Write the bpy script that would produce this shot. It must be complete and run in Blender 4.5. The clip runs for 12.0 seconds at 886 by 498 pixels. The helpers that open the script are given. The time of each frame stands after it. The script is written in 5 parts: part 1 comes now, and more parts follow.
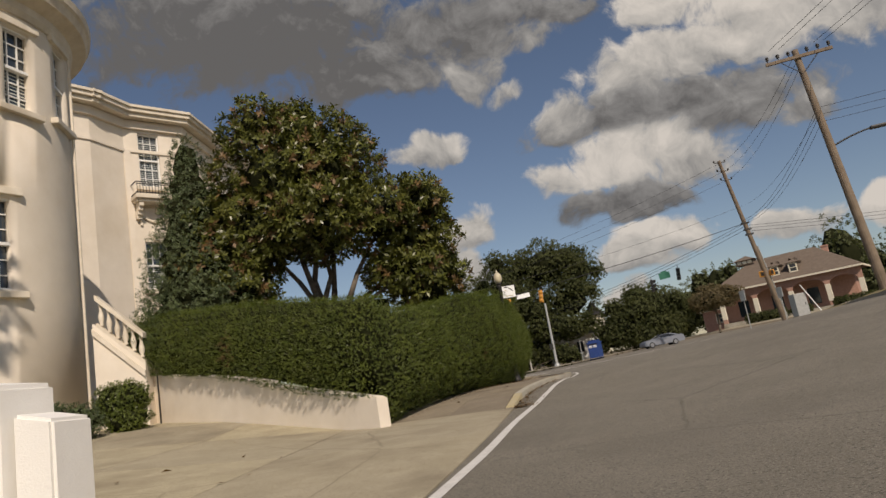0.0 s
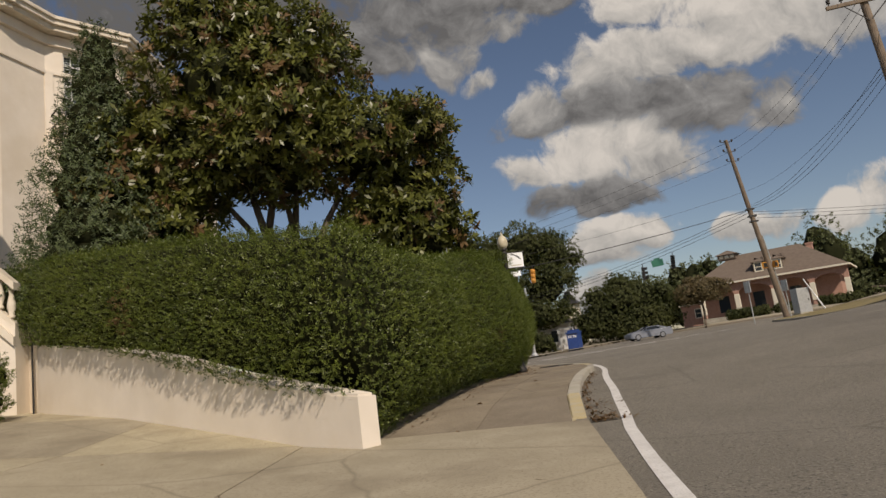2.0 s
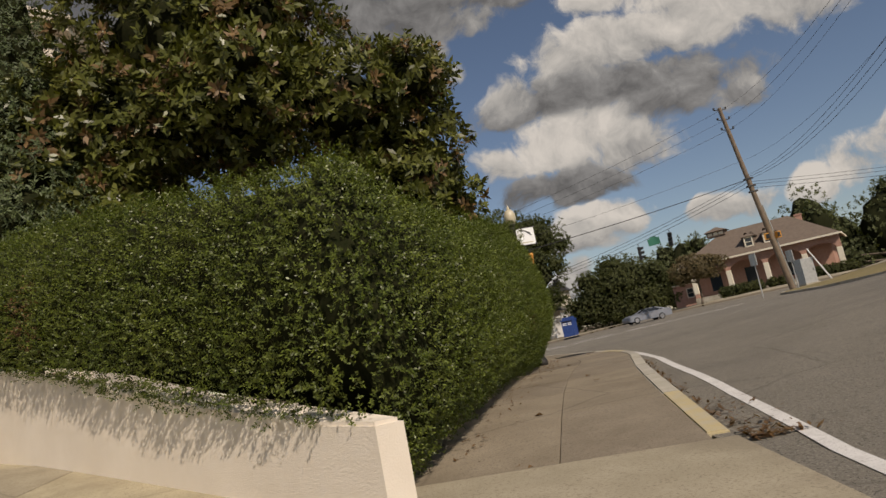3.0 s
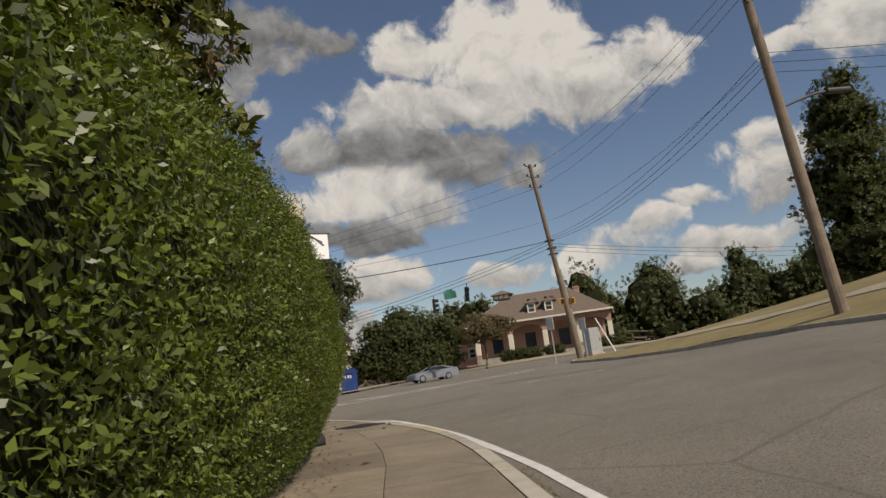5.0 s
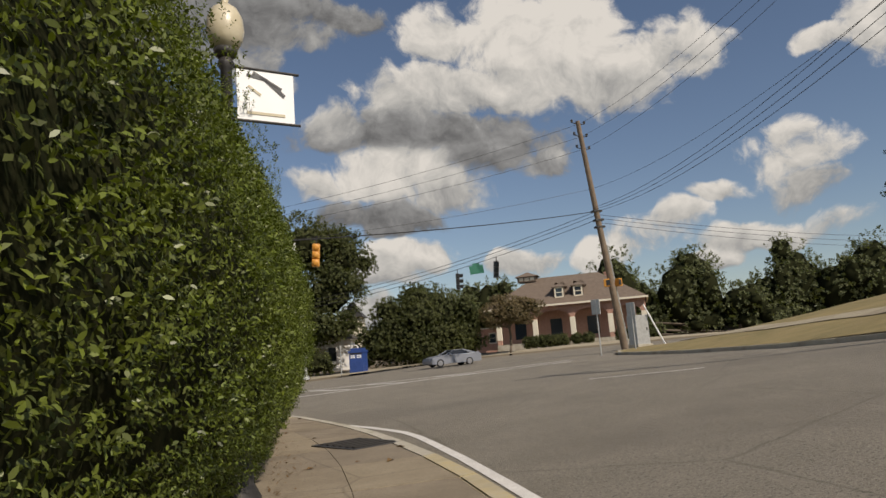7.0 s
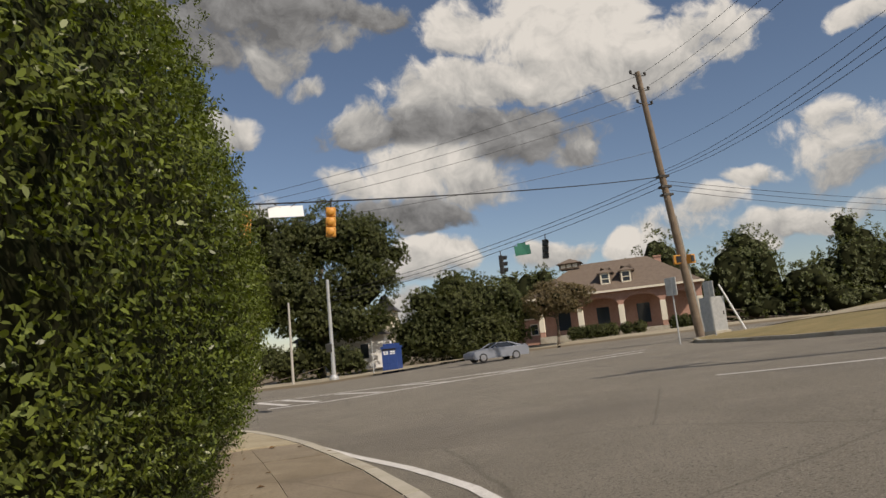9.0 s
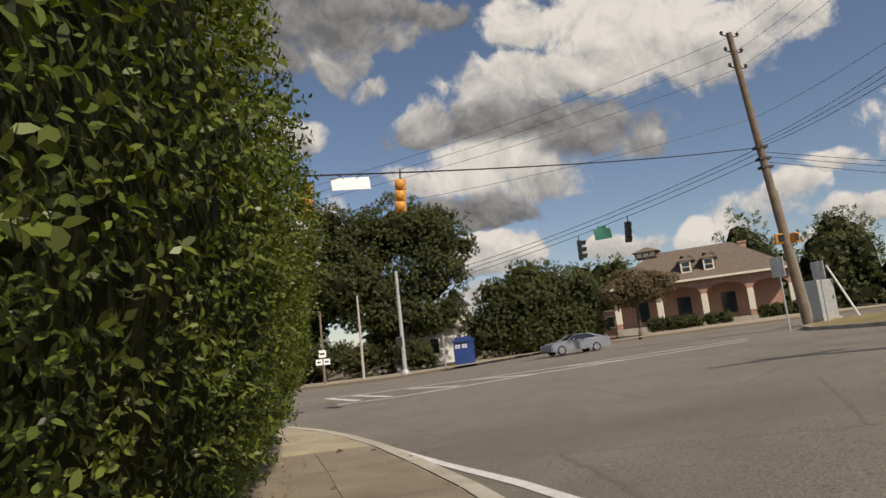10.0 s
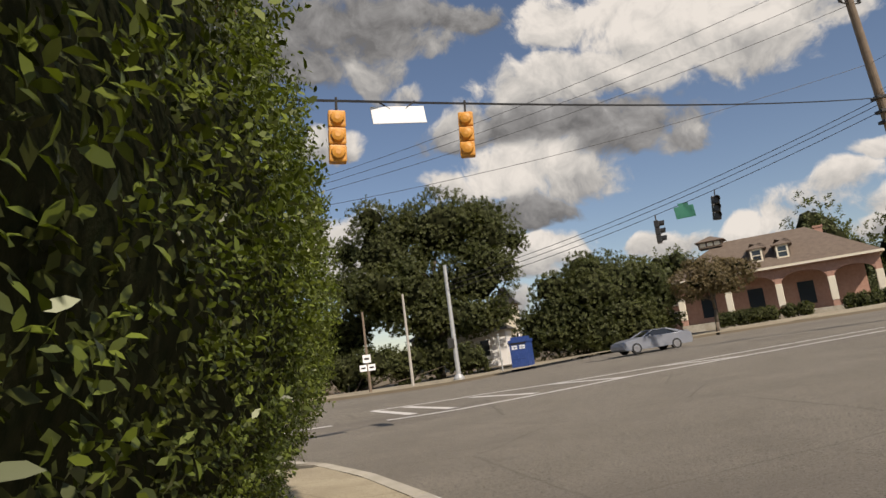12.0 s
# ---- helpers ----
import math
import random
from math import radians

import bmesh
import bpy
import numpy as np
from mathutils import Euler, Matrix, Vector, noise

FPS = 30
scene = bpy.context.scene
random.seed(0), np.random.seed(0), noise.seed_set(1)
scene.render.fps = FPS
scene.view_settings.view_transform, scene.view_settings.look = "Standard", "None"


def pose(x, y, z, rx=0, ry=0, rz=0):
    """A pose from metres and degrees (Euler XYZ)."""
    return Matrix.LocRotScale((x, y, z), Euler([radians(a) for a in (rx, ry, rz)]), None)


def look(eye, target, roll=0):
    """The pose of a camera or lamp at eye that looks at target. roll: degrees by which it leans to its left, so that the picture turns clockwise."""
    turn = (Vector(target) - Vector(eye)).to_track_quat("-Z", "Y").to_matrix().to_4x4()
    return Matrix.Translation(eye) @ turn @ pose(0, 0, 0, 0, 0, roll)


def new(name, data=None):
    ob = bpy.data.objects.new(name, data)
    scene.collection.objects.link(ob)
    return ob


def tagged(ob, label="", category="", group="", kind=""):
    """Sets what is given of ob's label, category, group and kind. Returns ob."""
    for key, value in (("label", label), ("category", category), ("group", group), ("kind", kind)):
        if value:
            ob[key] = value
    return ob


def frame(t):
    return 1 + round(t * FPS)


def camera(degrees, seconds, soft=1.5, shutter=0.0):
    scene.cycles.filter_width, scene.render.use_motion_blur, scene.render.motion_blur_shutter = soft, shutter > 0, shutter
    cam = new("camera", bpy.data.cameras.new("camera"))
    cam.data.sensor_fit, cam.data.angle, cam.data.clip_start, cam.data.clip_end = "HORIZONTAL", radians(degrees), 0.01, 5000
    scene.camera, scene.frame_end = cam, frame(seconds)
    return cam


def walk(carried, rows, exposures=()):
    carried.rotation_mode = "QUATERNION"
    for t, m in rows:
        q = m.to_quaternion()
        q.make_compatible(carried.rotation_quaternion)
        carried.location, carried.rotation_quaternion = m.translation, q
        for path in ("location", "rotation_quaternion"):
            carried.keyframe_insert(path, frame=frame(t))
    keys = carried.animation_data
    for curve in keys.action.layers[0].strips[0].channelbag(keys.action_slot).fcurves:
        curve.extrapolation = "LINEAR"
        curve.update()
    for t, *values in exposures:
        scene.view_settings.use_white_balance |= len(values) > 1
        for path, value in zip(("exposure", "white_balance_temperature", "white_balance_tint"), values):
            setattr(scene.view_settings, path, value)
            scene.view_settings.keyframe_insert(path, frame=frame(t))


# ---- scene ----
cam = camera(67.1, 12.0)
PATH = [
    (0, (1.627, 0.43, 0.573), (1.456, 2.385, 0.957), -9.8),
    (0.5, (1.133, 1.644, 0.663), (0.893, 3.597, 1.023), -9.3),
    (1, (0.985, 2.846, 0.702), (0.892, 4.817, 1.03), -11.2),
    (1.5, (0.728, 4.032, 0.722), (0.689, 6.004, 1.054), -10.0),
    (2, (0.334, 5.315, 0.713), (0.256, 7.286, 1.043), -7.5),
    (2.5, (-0.195, 6.57, 0.727), (-0.5, 8.52, 1.042), -7.0),
    (3, (-0.315, 7.93, 0.81), (-0.335, 9.9, 1.12), -11.2),
    (3.5, (-0.34, 8.86, 0.79), (-0.075, 10.79, 1.108), -13.3),
    (5.5, (0.528, 15.044, 1.124), (1.236, 16.849, 1.474), -5.8),
    (6, (0.824, 16.445, 1.152), (1.624, 18.220, 1.451), -5.1),
    (6.5, (1.140, 17.752, 1.136), (1.788, 19.587, 1.440), -3.8),
    (8.5, (2.106, 22.793, 1.153), (2.575, 24.712, 1.465), -5.1),
    (9, (2.231, 23.807, 1.116), (2.696, 25.728, 1.421), -5.7),
    (9.5, (2.273, 24.741, 1.043), (2.605, 26.691, 1.339), -4.6),
    (10, (2.238, 25.703, 0.989), (2.51, 27.66, 1.303), -6.2),
    (10.5, (2.236, 26.673, 0.948), (2.49, 28.627, 1.293), -7.8),
    (11, (2.231, 27.675, 0.933), (2.48, 29.631, 1.269), -7.9),
    (11.5, (2.096, 28.678, 0.955), (2.137, 30.649, 1.291), -7.0),
    (12, (2.01, 29.693, 0.998), (2.165, 31.658, 1.338), -7.5),
]
UNIT = 1.3  # metres to one unit of the plan below
walk(cam, [(t, look(Vector(eye) * UNIT, Vector(target) * UNIT, roll)) for t, eye, target, roll in PATH], [(0, 0.0, 7400, 16), (3.5, 0.0, 7400, 16), (5.5, 0.15, 7200, 14), (9.5, 0.25, 7300, 15), (12, 0.4, 7300, 16)])

# ---------------------------------------------------------------- world and sun
SUN_EL, SUN_AZ = radians(43), radians(156)
sun = new("sun", bpy.data.lights.new("sun", "SUN"))
sun.data.energy, sun.data.angle, sun.data.color = 3.6, radians(0.6), (1.0, 0.955, 0.88)
sun_way = Vector((math.sin(SUN_AZ) * math.cos(SUN_EL), math.cos(SUN_AZ) * math.cos(SUN_EL), math.sin(SUN_EL)))
sun.matrix_world = look(sun_way * 60, (0, 0, 0))
scene.view_settings.exposure = 0.0

world = bpy.data.worlds.new("sky")
scene.world = world
world.use_nodes = True
wt = world.node_tree
wt.nodes.clear()


def wn(kind, **sets):
    n = wt.nodes.new(kind)
    for key, value in sets.items():
        n.inputs[key].default_value = value
    return n


def wmath(op, a, b=None, c=None):
    n = wt.nodes.new("ShaderNodeMath")
    n.operation = op
    for i, v in enumerate((a, b, c)):
        if v is None:
            continue
        if isinstance(v, (int, float)):
            n.inputs[i].default_value = v
        else:
            wt.links.new(v, n.inputs[i])
    return n.outputs[0]


def wramp(v, lo, hi):
    n = wt.nodes.new("ShaderNodeMapRange")
    n.interpolation_type = "SMOOTHSTEP"
    wt.links.new(v, n.inputs["Value"])
    n.inputs["From Min"].default_value, n.inputs["From Max"].default_value = lo, hi
    return n.outputs[0]


sky = wt.nodes.new("ShaderNodeTexSky")
sky.sky_type, sky.sun_disc = "NISHITA", False
sky.sun_elevation, sky.sun_rotation = SUN_EL, SUN_AZ
sky.air_density, sky.dust_density, sky.ozone_density = 1.0, 0.3, 2.5
coord = wt.nodes.new("ShaderNodeTexCoord")


def wvec(op, a, b):
    n = wt.nodes.new("ShaderNodeVectorMath")
    n.operation = op
    for i, v in enumerate((a, b)):
        if isinstance(v, (tuple, Vector)):
            n.inputs[i].default_value = v
        else:
            wt.links.new(v, n.inputs[i])
    return n.outputs["Value" if op == "DOT_PRODUCT" else "Vector"]


def wnoise(vector, scale, detail, rough, out="Fac"):
    n = wn("ShaderNodeTexNoise", Scale=scale, Detail=detail, Roughness=rough)
    wt.links.new(vector, n.inputs["Vector"])
    return n.outputs[out]


# cumulus heaps: azimuth from ahead to the right, elevation, half width, half height (degrees), greyness
CLOUDS = [
    (17.5, 26.8, 3.3, 2.4, 0.1), (26.4, 25.0, 7.0, 5.2, 0.0), (37.3, 22.5, 4.0, 2.8, 0.15), (40.0, 22.8, 2.4, 1.4, 0.1), (20.0, 22.4, 8.5, 2.4, 0.25), (33.0, 21.1, 4.7, 2.8, 0.25),
    (15.5, 18.8, 9.4, 2.3, 0.8), (7.9, 19.1, 2.4, 2.4, 0.5), (21.8, 16.8, 5.6, 2.4, 0.7), (25.5, 15.3, 2.6, 1.6, 0.55), (12.1, 15.5, 5.6, 2.6, 0.05), (5.6, 14.8, 2.1, 1.9, 0.2),
    (17.4, 13.8, 3.3, 1.9, 0.3), (11.3, 12.1, 6.1, 1.8, 0.8), (14.4, 8.5, 3.8, 1.6, 0.15), (11.1, 7.4, 2.8, 1.4, 0.3), (10.0, 4.1, 2.4, 1.6, 0.35), (23.0, 7.1, 3.1, 1.2, 0.25),
    (29.1, 7.2, 2.0, 1.7, 0.05), (32.9, 8.3, 4.2, 2.0, 0.15), (35.6, 9.5, 2.4, 1.3, 0.1), (38.9, 11.1, 2.1, 0.9, 0.15), (45.1, 13.2, 4.1, 2.4, 0.1), (45.1, 14.9, 2.0, 1.3, 0.05),
    (45.4, 10.8, 2.4, 1.9, 0.4), (41.4, 7.3, 3.3, 1.6, 0.25), (44.4, 7.0, 2.8, 1.2, 0.25), (46.8, 7.2, 2.1, 1.2, 0.2), (38.4, 5.6, 2.4, 0.9, 0.3), (-6.0, 27.0, 4.2, 3.3, 0.7),
    (1.1, 27.2, 4.2, 2.1, 0.8), (7.8, 28.6, 4.7, 1.9, 0.75), (0.5, 25.1, 2.6, 1.9, 0.5), (2.8, 23.0, 1.6, 0.9, 0.35), (-3.2, 19.0, 1.2, 0.7, 0.4), (49.2, 20.8, 2.1, 1.0, 0.1),
    (55.7, 21.2, 5.2, 3.1, 0.15), (-19.9, 29.8, 13.2, 4.9, 1.0), (-9.6, 26.6, 5.2, 2.8, 0.95), (-1.1, 29.4, 8.0, 2.4, 0.85), (4.1, 26.6, 4.2, 1.6, 0.55), (-5.2, 19.5, 2.9, 1.3, 0.35),
    (-2.7, 12.4, 2.1, 2.1, 0.3), (-2.7, 8.3, 1.9, 1.9, 0.4), (-6.4, 10.6, 3.3, 3.8, 0.25), (68, 12, 8, 4, 0.3), (-60, 24, 14, 7, 0.6), (95, 30, 14, 8, 0.4), (130, 25, 16, 8, 0.4),
    (-110, 30, 18, 8, 0.5), (-150, 20, 14, 6, 0.4), (60, 45, 16, 9, 0.4), (-20, 48, 18, 8, 0.7),
]
way = coord.outputs["Generated"]
wobble = wvec("MULTIPLY", wvec("SUBTRACT", wnoise(way, 9.0, 3.0, 0.5, "Color"), (0.5, 0.5, 0.5)), (0.1, 0.1, 0.07))
bent = wvec("ADD", way, wobble)
heap, weight, tone = None, None, None
for az, el, rx, ry, dark in CLOUDS:
    a, e = radians(az), radians(el)
    side = Vector((math.cos(a), -math.sin(a), 0))
    up = Vector((-math.sin(a) * math.sin(e), -math.cos(a) * math.sin(e), math.cos(e)))
    u = wvec("DOT_PRODUCT", bent, side / math.sin(radians(rx * 1.08)))
    v = wvec("DOT_PRODUCT", wvec("SUBTRACT", bent, Vector((math.sin(a) * math.cos(e), math.cos(a) * math.cos(e), math.sin(e)))), up / math.sin(radians(ry)))
    g = wmath("SUBTRACT", 1.0, wmath("MULTIPLY_ADD", u, u, wmath("MULTIPLY", v, v)))
    pos = wmath("MAXIMUM", wmath("ADD", g, 1.0), 0.0)
    sq = wmath("POWER", pos, 5.0)
    # the lower side of each heap is greyer
    shade_g = wmath("MULTIPLY_ADD", v, -0.22, dark)
    heap = g if heap is None else wmath("MAXIMUM", heap, g)
    weight = wmath("ADD", sq, 1e-4) if weight is None else wmath("ADD", weight, sq)
    tone = wmath("MULTIPLY", sq, shade_g) if tone is None else wmath("MULTIPLY_ADD", sq, shade_g, tone)


def ragged(vector):
    """Billows at two scales, about zero."""
    return wmath("ADD", wmath("MULTIPLY_ADD", wnoise(vector, 8.0, 2.0, 0.5), 2.4, -1.2), wmath("MULTIPLY_ADD", wnoise(vector, 22.0, 9.0, 0.62), 3.0, -1.5))


here = ragged(bent)
lifted = ragged(wvec("ADD", bent, (0.006, -0.01, 0.02)))
dens = wmath("ADD", wmath("MAXIMUM", heap, -1.2), here)
mask = wramp(dens, -0.22, 0.6)
slope = wmath("MULTIPLY", wmath("SUBTRACT", lifted, here), 0.26)
grey = wmath("ADD", wmath("DIVIDE", tone, weight), wmath("ADD", slope, wmath("MULTIPLY_ADD", here, -0.1, 0.06)))
shade = wt.nodes.new("ShaderNodeValToRGB")
wt.links.new(grey, shade.inputs["Fac"])
shade.color_ramp.elements[0].color, shade.color_ramp.elements[0].position = (7.2, 7.3, 7.15, 1), 0.0
shade.color_ramp.elements[1].color, shade.color_ramp.elements[1].position = (1.45, 1.54, 1.64, 1), 1.0
for spot, tint in ((0.3, (5.2, 5.4, 5.4, 1)), (0.62, (3.0, 3.2, 3.35, 1))):
    shade.color_ramp.elements.new(spot).color = tint
mix = wt.nodes.new("ShaderNodeMix")
mix.data_type = "RGBA"
wt.links.new(mask, mix.inputs["Factor"])
wt.links.new(wvec("MULTIPLY", sky.outputs["Color"], (0.86, 0.87, 0.89)), mix.inputs["A"])
wt.links.new(shade.outputs["Color"], mix.inputs["B"])
back = wn("ShaderNodeBackground", Strength=0.08)
wt.links.new(mix.outputs["Result"], back.inputs["Color"])
wout = wt.nodes.new("ShaderNodeOutputWorld")
wt.links.new(back.outputs["Background"], wout.inputs["Surface"])


# ---------------------------------------------------------------- materials
def material(name, colors, scale=4.0, rough=0.8, bump=0.2, fine=40.0, metal=0.0, vary=0.0, stain=None, translucent=0.0, island=False, spec=0.5, bump_scale=None, speck=None, crack=0.0):
    """Two scales of noise blend the colours; stain is a third colour in large patches; vary changes brightness from piece to piece."""
    m = bpy.data.materials.new(name)
    m.use_nodes = True
    nt = m.node_tree
    bsdf = nt.nodes["Principled BSDF"]
    tc = nt.nodes.new("ShaderNodeTexCoord")

    def noise_tex(s, detail=6.0, r=0.6):
        n = nt.nodes.new("ShaderNodeTexNoise")
        n.inputs["Scale"].default_value, n.inputs["Detail"].default_value, n.inputs["Roughness"].default_value = s, detail, r
        nt.links.new(tc.outputs["Object"], n.inputs["Vector"])
        return n.outputs["Fac"]

    def ramp(v, lo, hi, c0, c1):
        n = nt.nodes.new("ShaderNodeValToRGB")
        nt.links.new(v, n.inputs["Fac"])
        n.color_ramp.elements[0].position, n.color_ramp.elements[1].position = lo, hi
        n.color_ramp.elements[0].color, n.color_ramp.elements[1].color = c0, c1
        return n.outputs["Color"]

    def blend(fac, a, b, mode="MIX"):
        n = nt.nodes.new("ShaderNodeMix")
        n.data_type, n.blend_type = "RGBA", mode
        for key, v in (("Factor", fac), ("A", a), ("B", b)):
            if isinstance(v, (int, float)):
                n.inputs[key].default_value = v
            elif isinstance(v, tuple):
                n.inputs[key].default_value = v
            else:
                nt.links.new(v, n.inputs[key])
        return n.outputs["Result"]

    c0, c1 = [(*c, 1) for c in colors[:2]]
    grain = noise_tex(fine, 4.0, 0.7)
    color = ramp(noise_tex(scale), 0.35, 0.68, c0, c1)
    if len(colors) > 2:
        color = blend(ramp(grain, 0.52, 0.7, (0, 0, 0, 1), (1, 1, 1, 1)), color, (*colors[2], 1))
    if speck:
        color = blend(ramp(noise_tex(fine * 0.6, 3.0, 0.8), 0.36, 0.46, (1, 1, 1, 1), (0, 0, 0, 1)), color, (*speck, 1))
    if crack:
        warp = nt.nodes.new("ShaderNodeMix")
        warp.data_type = "VECTOR"
        warp.inputs["Factor"].default_value = 0.12
        nw = nt.nodes.new("ShaderNodeTexNoise")
        nw.inputs["Scale"].default_value = 1.4
        nt.links.new(tc.outputs["Object"], nw.inputs["Vector"])
        nt.links.new(tc.outputs["Object"], warp.inputs["A"])
        nt.links.new(nw.outputs["Color"], warp.inputs["B"])
        vo = nt.nodes.new("ShaderNodeTexVoronoi")
        vo.feature = "DISTANCE_TO_EDGE"
        vo.inputs["Scale"].default_value = crack
        nt.links.new(warp.outputs["Result"], vo.inputs["Vector"])
        color = blend(ramp(vo.outputs["Distance"], 0.0, 0.006, (0.45, 0.45, 0.45, 1), (0, 0, 0, 1)), color, (colors[0][0] * 0.35, colors[0][1] * 0.35, colors[0][2] * 0.33, 1))
    if stain:
        color = blend(ramp(noise_tex(scale * 0.22, 8.0, 0.65), 0.5, 0.68, (0, 0, 0, 1), (0.85, 0.85, 0.85, 1)), color, (*stain, 1))
    if vary:
        if island:
            g = nt.nodes.new("ShaderNodeNewGeometry")
            r = g.outputs["Random Per Island"]
        else:
            g = nt.nodes.new("ShaderNodeObjectInfo")
            r = g.outputs["Random"]
        color = blend(1.0, color, ramp(r, 0.0, 1.0, (1 - vary, 1 - vary, 1 - vary, 1), (1 + vary * 0.0, 1, 1 - vary * 0.25, 1)), "MULTIPLY")
    nt.links.new(color, bsdf.inputs["Base Color"])
    bsdf.inputs["Roughness"].default_value, bsdf.inputs["Metallic"].default_value = rough, metal
    bsdf.inputs["Specular IOR Level"].default_value = spec
    if bump:
        b = nt.nodes.new("ShaderNodeBump")
        b.inputs["Strength"].default_value, b.inputs["Distance"].default_value = bump, 0.02
        nt.links.new(noise_tex(bump_scale, 5.0, 0.7) if bump_scale else grain, b.inputs["Height"])
        nt.links.new(b.outputs["Normal"], bsdf.inputs["Normal"])
    if translucent:
        tr = nt.nodes.new("ShaderNodeBsdfTranslucent")
        nt.links.new(blend(1.0, color, (1.5, 1.6, 0.6, 1), "MULTIPLY"), tr.inputs["Color"])
        ms = nt.nodes.new("ShaderNodeMixShader")
        ms.inputs["Fac"].default_value = translucent
        nt.links.new(bsdf.outputs["BSDF"], ms.inputs[1])
        nt.links.new(tr.outputs["BSDF"], ms.inputs[2])
        nt.links.new(ms.outputs["Shader"], nt.nodes["Material Output"].inputs["Surface"])
    return m


def glass(name, tint=(0.03, 0.04, 0.05), rough=0.06):
    m = bpy.data.materials.new(name)
    m.use_nodes = True
    b = m.node_tree.nodes["Principled BSDF"]
    b.inputs["Base Color"].default_value = (*tint, 1)
    b.inputs["Roughness"].default_value, b.inputs["Specular IOR Level"].default_value = rough, 0.8
    return m


asphalt = material("asphalt", [(0.18, 0.16, 0.124), (0.22, 0.196, 0.155), (0.38, 0.35, 0.285)], 0.6, 0.9, 1.0, 55.0, stain=(0.145, 0.128, 0.103), speck=(0.06, 0.054, 0.045), crack=0.22)
concrete = material("concrete", [(0.4, 0.345, 0.24), (0.49, 0.425, 0.305), (0.36, 0.305, 0.21)], 1.6, 0.9, 0.4, 60.0, vary=0.2, stain=(0.25, 0.205, 0.14), speck=(0.27, 0.225, 0.155), crack=0.3)
pavement_concrete = material("grimy_pavement_concrete", [(0.24, 0.195, 0.14), (0.32, 0.265, 0.195), (0.2, 0.165, 0.115)], 1.3, 0.92, 0.4, 60.0, vary=0.2, stain=(0.16, 0.125, 0.085), speck=(0.17, 0.14, 0.1), crack=0.3)
kerb_mat = material("kerb_concrete", [(0.4, 0.37, 0.3), (0.5, 0.46, 0.39)], 3.0, 0.9, 0.4, 40.0, vary=0.15, stain=(0.28, 0.24, 0.18))
yellow_kerb = material("worn_yellow_kerb_paint", [(0.47, 0.38, 0.2), (0.44, 0.39, 0.28)], 6.0, 0.8, 0.4, 40.0, stain=(0.35, 0.3, 0.2))
road_paint = material("worn_road_paint", [(0.72, 0.7, 0.66), (0.58, 0.56, 0.52), (0.36, 0.34, 0.31)], 5.0, 0.75, 0.3, 60.0)
stucco = material("cream_stucco", [(0.72, 0.64, 0.53), (0.78, 0.7, 0.59)], 1.2, 0.9, 0.35, 50.0, stain=(0.66, 0.57, 0.45))
stucco_white = material("white_stucco", [(0.8, 0.77, 0.72), (0.84, 0.82, 0.77)], 1.5, 0.9, 0.3, 50.0, stain=(0.74, 0.7, 0.63))
stone_trim = material("cream_stone_trim", [(0.66, 0.58, 0.46), (0.74, 0.67, 0.56)], 3.0, 0.85, 0.3, 30.0, stain=(0.5, 0.42, 0.32))
white_paint = material("white_paint", [(0.78, 0.77, 0.74), (0.82, 0.81, 0.78)], 4.0, 0.5, 0.05)
window_glass = glass("window_glass")
blind_mat = material("white_blind", [(0.5, 0.52, 0.46), (0.6, 0.61, 0.55)], 8.0, 0.7, 0.1)
iron = material("dark_iron", [(0.03, 0.03, 0.03), (0.05, 0.045, 0.04)], 8.0, 0.55, 0.2, metal=0.3)
hedge_leaf = material("hedge_leaf", [(0.115, 0.155, 0.026), (0.185, 0.225, 0.045)], 1.5, 0.42, 0, translucent=0.24, vary=0.65, island=True, spec=0.45)
hedge_brown = material("dry_hedge_leaf", [(0.16, 0.08, 0.035), (0.2, 0.12, 0.05)], 5, 0.7, 0, translucent=0.2, vary=0.5, island=True)
# near-black colour stands for the shade inside hedge and tree crowns
hedge_core = material("foliage_inner_shade", [(0.012, 0.016, 0.006), (0.026, 0.026, 0.012)], 14.0, 0.98, 0.3, 40.0, spec=0.05)
# hedge leaf colour darkened for the shade deep behind the face
hedge_shaded = material("hedge_inner_leaf_shaded", [(0.055, 0.07, 0.016), (0.095, 0.11, 0.028)], 2.0, 0.6, 0, translucent=0.15, vary=0.6, island=True, spec=0.2)
magnolia_leaf = material("magnolia_leaf", [(0.095, 0.11, 0.026), (0.165, 0.17, 0.045)], 1.0, 0.34, 0, translucent=0.14, vary=0.55, island=True, spec=0.3)
magnolia_brown = material("magnolia_rust_leaf", [(0.15, 0.085, 0.03), (0.2, 0.12, 0.045)], 2.0, 0.6, 0, vary=0.4, island=True)
tree_leaf = material("tree_leaf", [(0.075, 0.09, 0.034), (0.12, 0.13, 0.052)], 0.3, 0.55, 0, translucent=0.3, vary=0.4, island=True, spec=0.25)
# tree leaf colour made paler, with distance haze put into it
hazy_leaf = material("hazy_distant_leaf", [(0.1, 0.118, 0.055), (0.15, 0.165, 0.085)], 0.2, 0.6, 0, translucent=0.3, vary=0.35, island=True, spec=0.2)
cypress_leaf = material("cypress_leaf", [(0.085, 0.12, 0.05), (0.13, 0.165, 0.07)], 1.0, 0.6, 0, translucent=0.15, vary=0.5, island=True)
redbud_leaf = material("reddish_leaf", [(0.16, 0.125, 0.06), (0.21, 0.155, 0.08)], 0.4, 0.6, 0, translucent=0.2, vary=0.5, island=True)
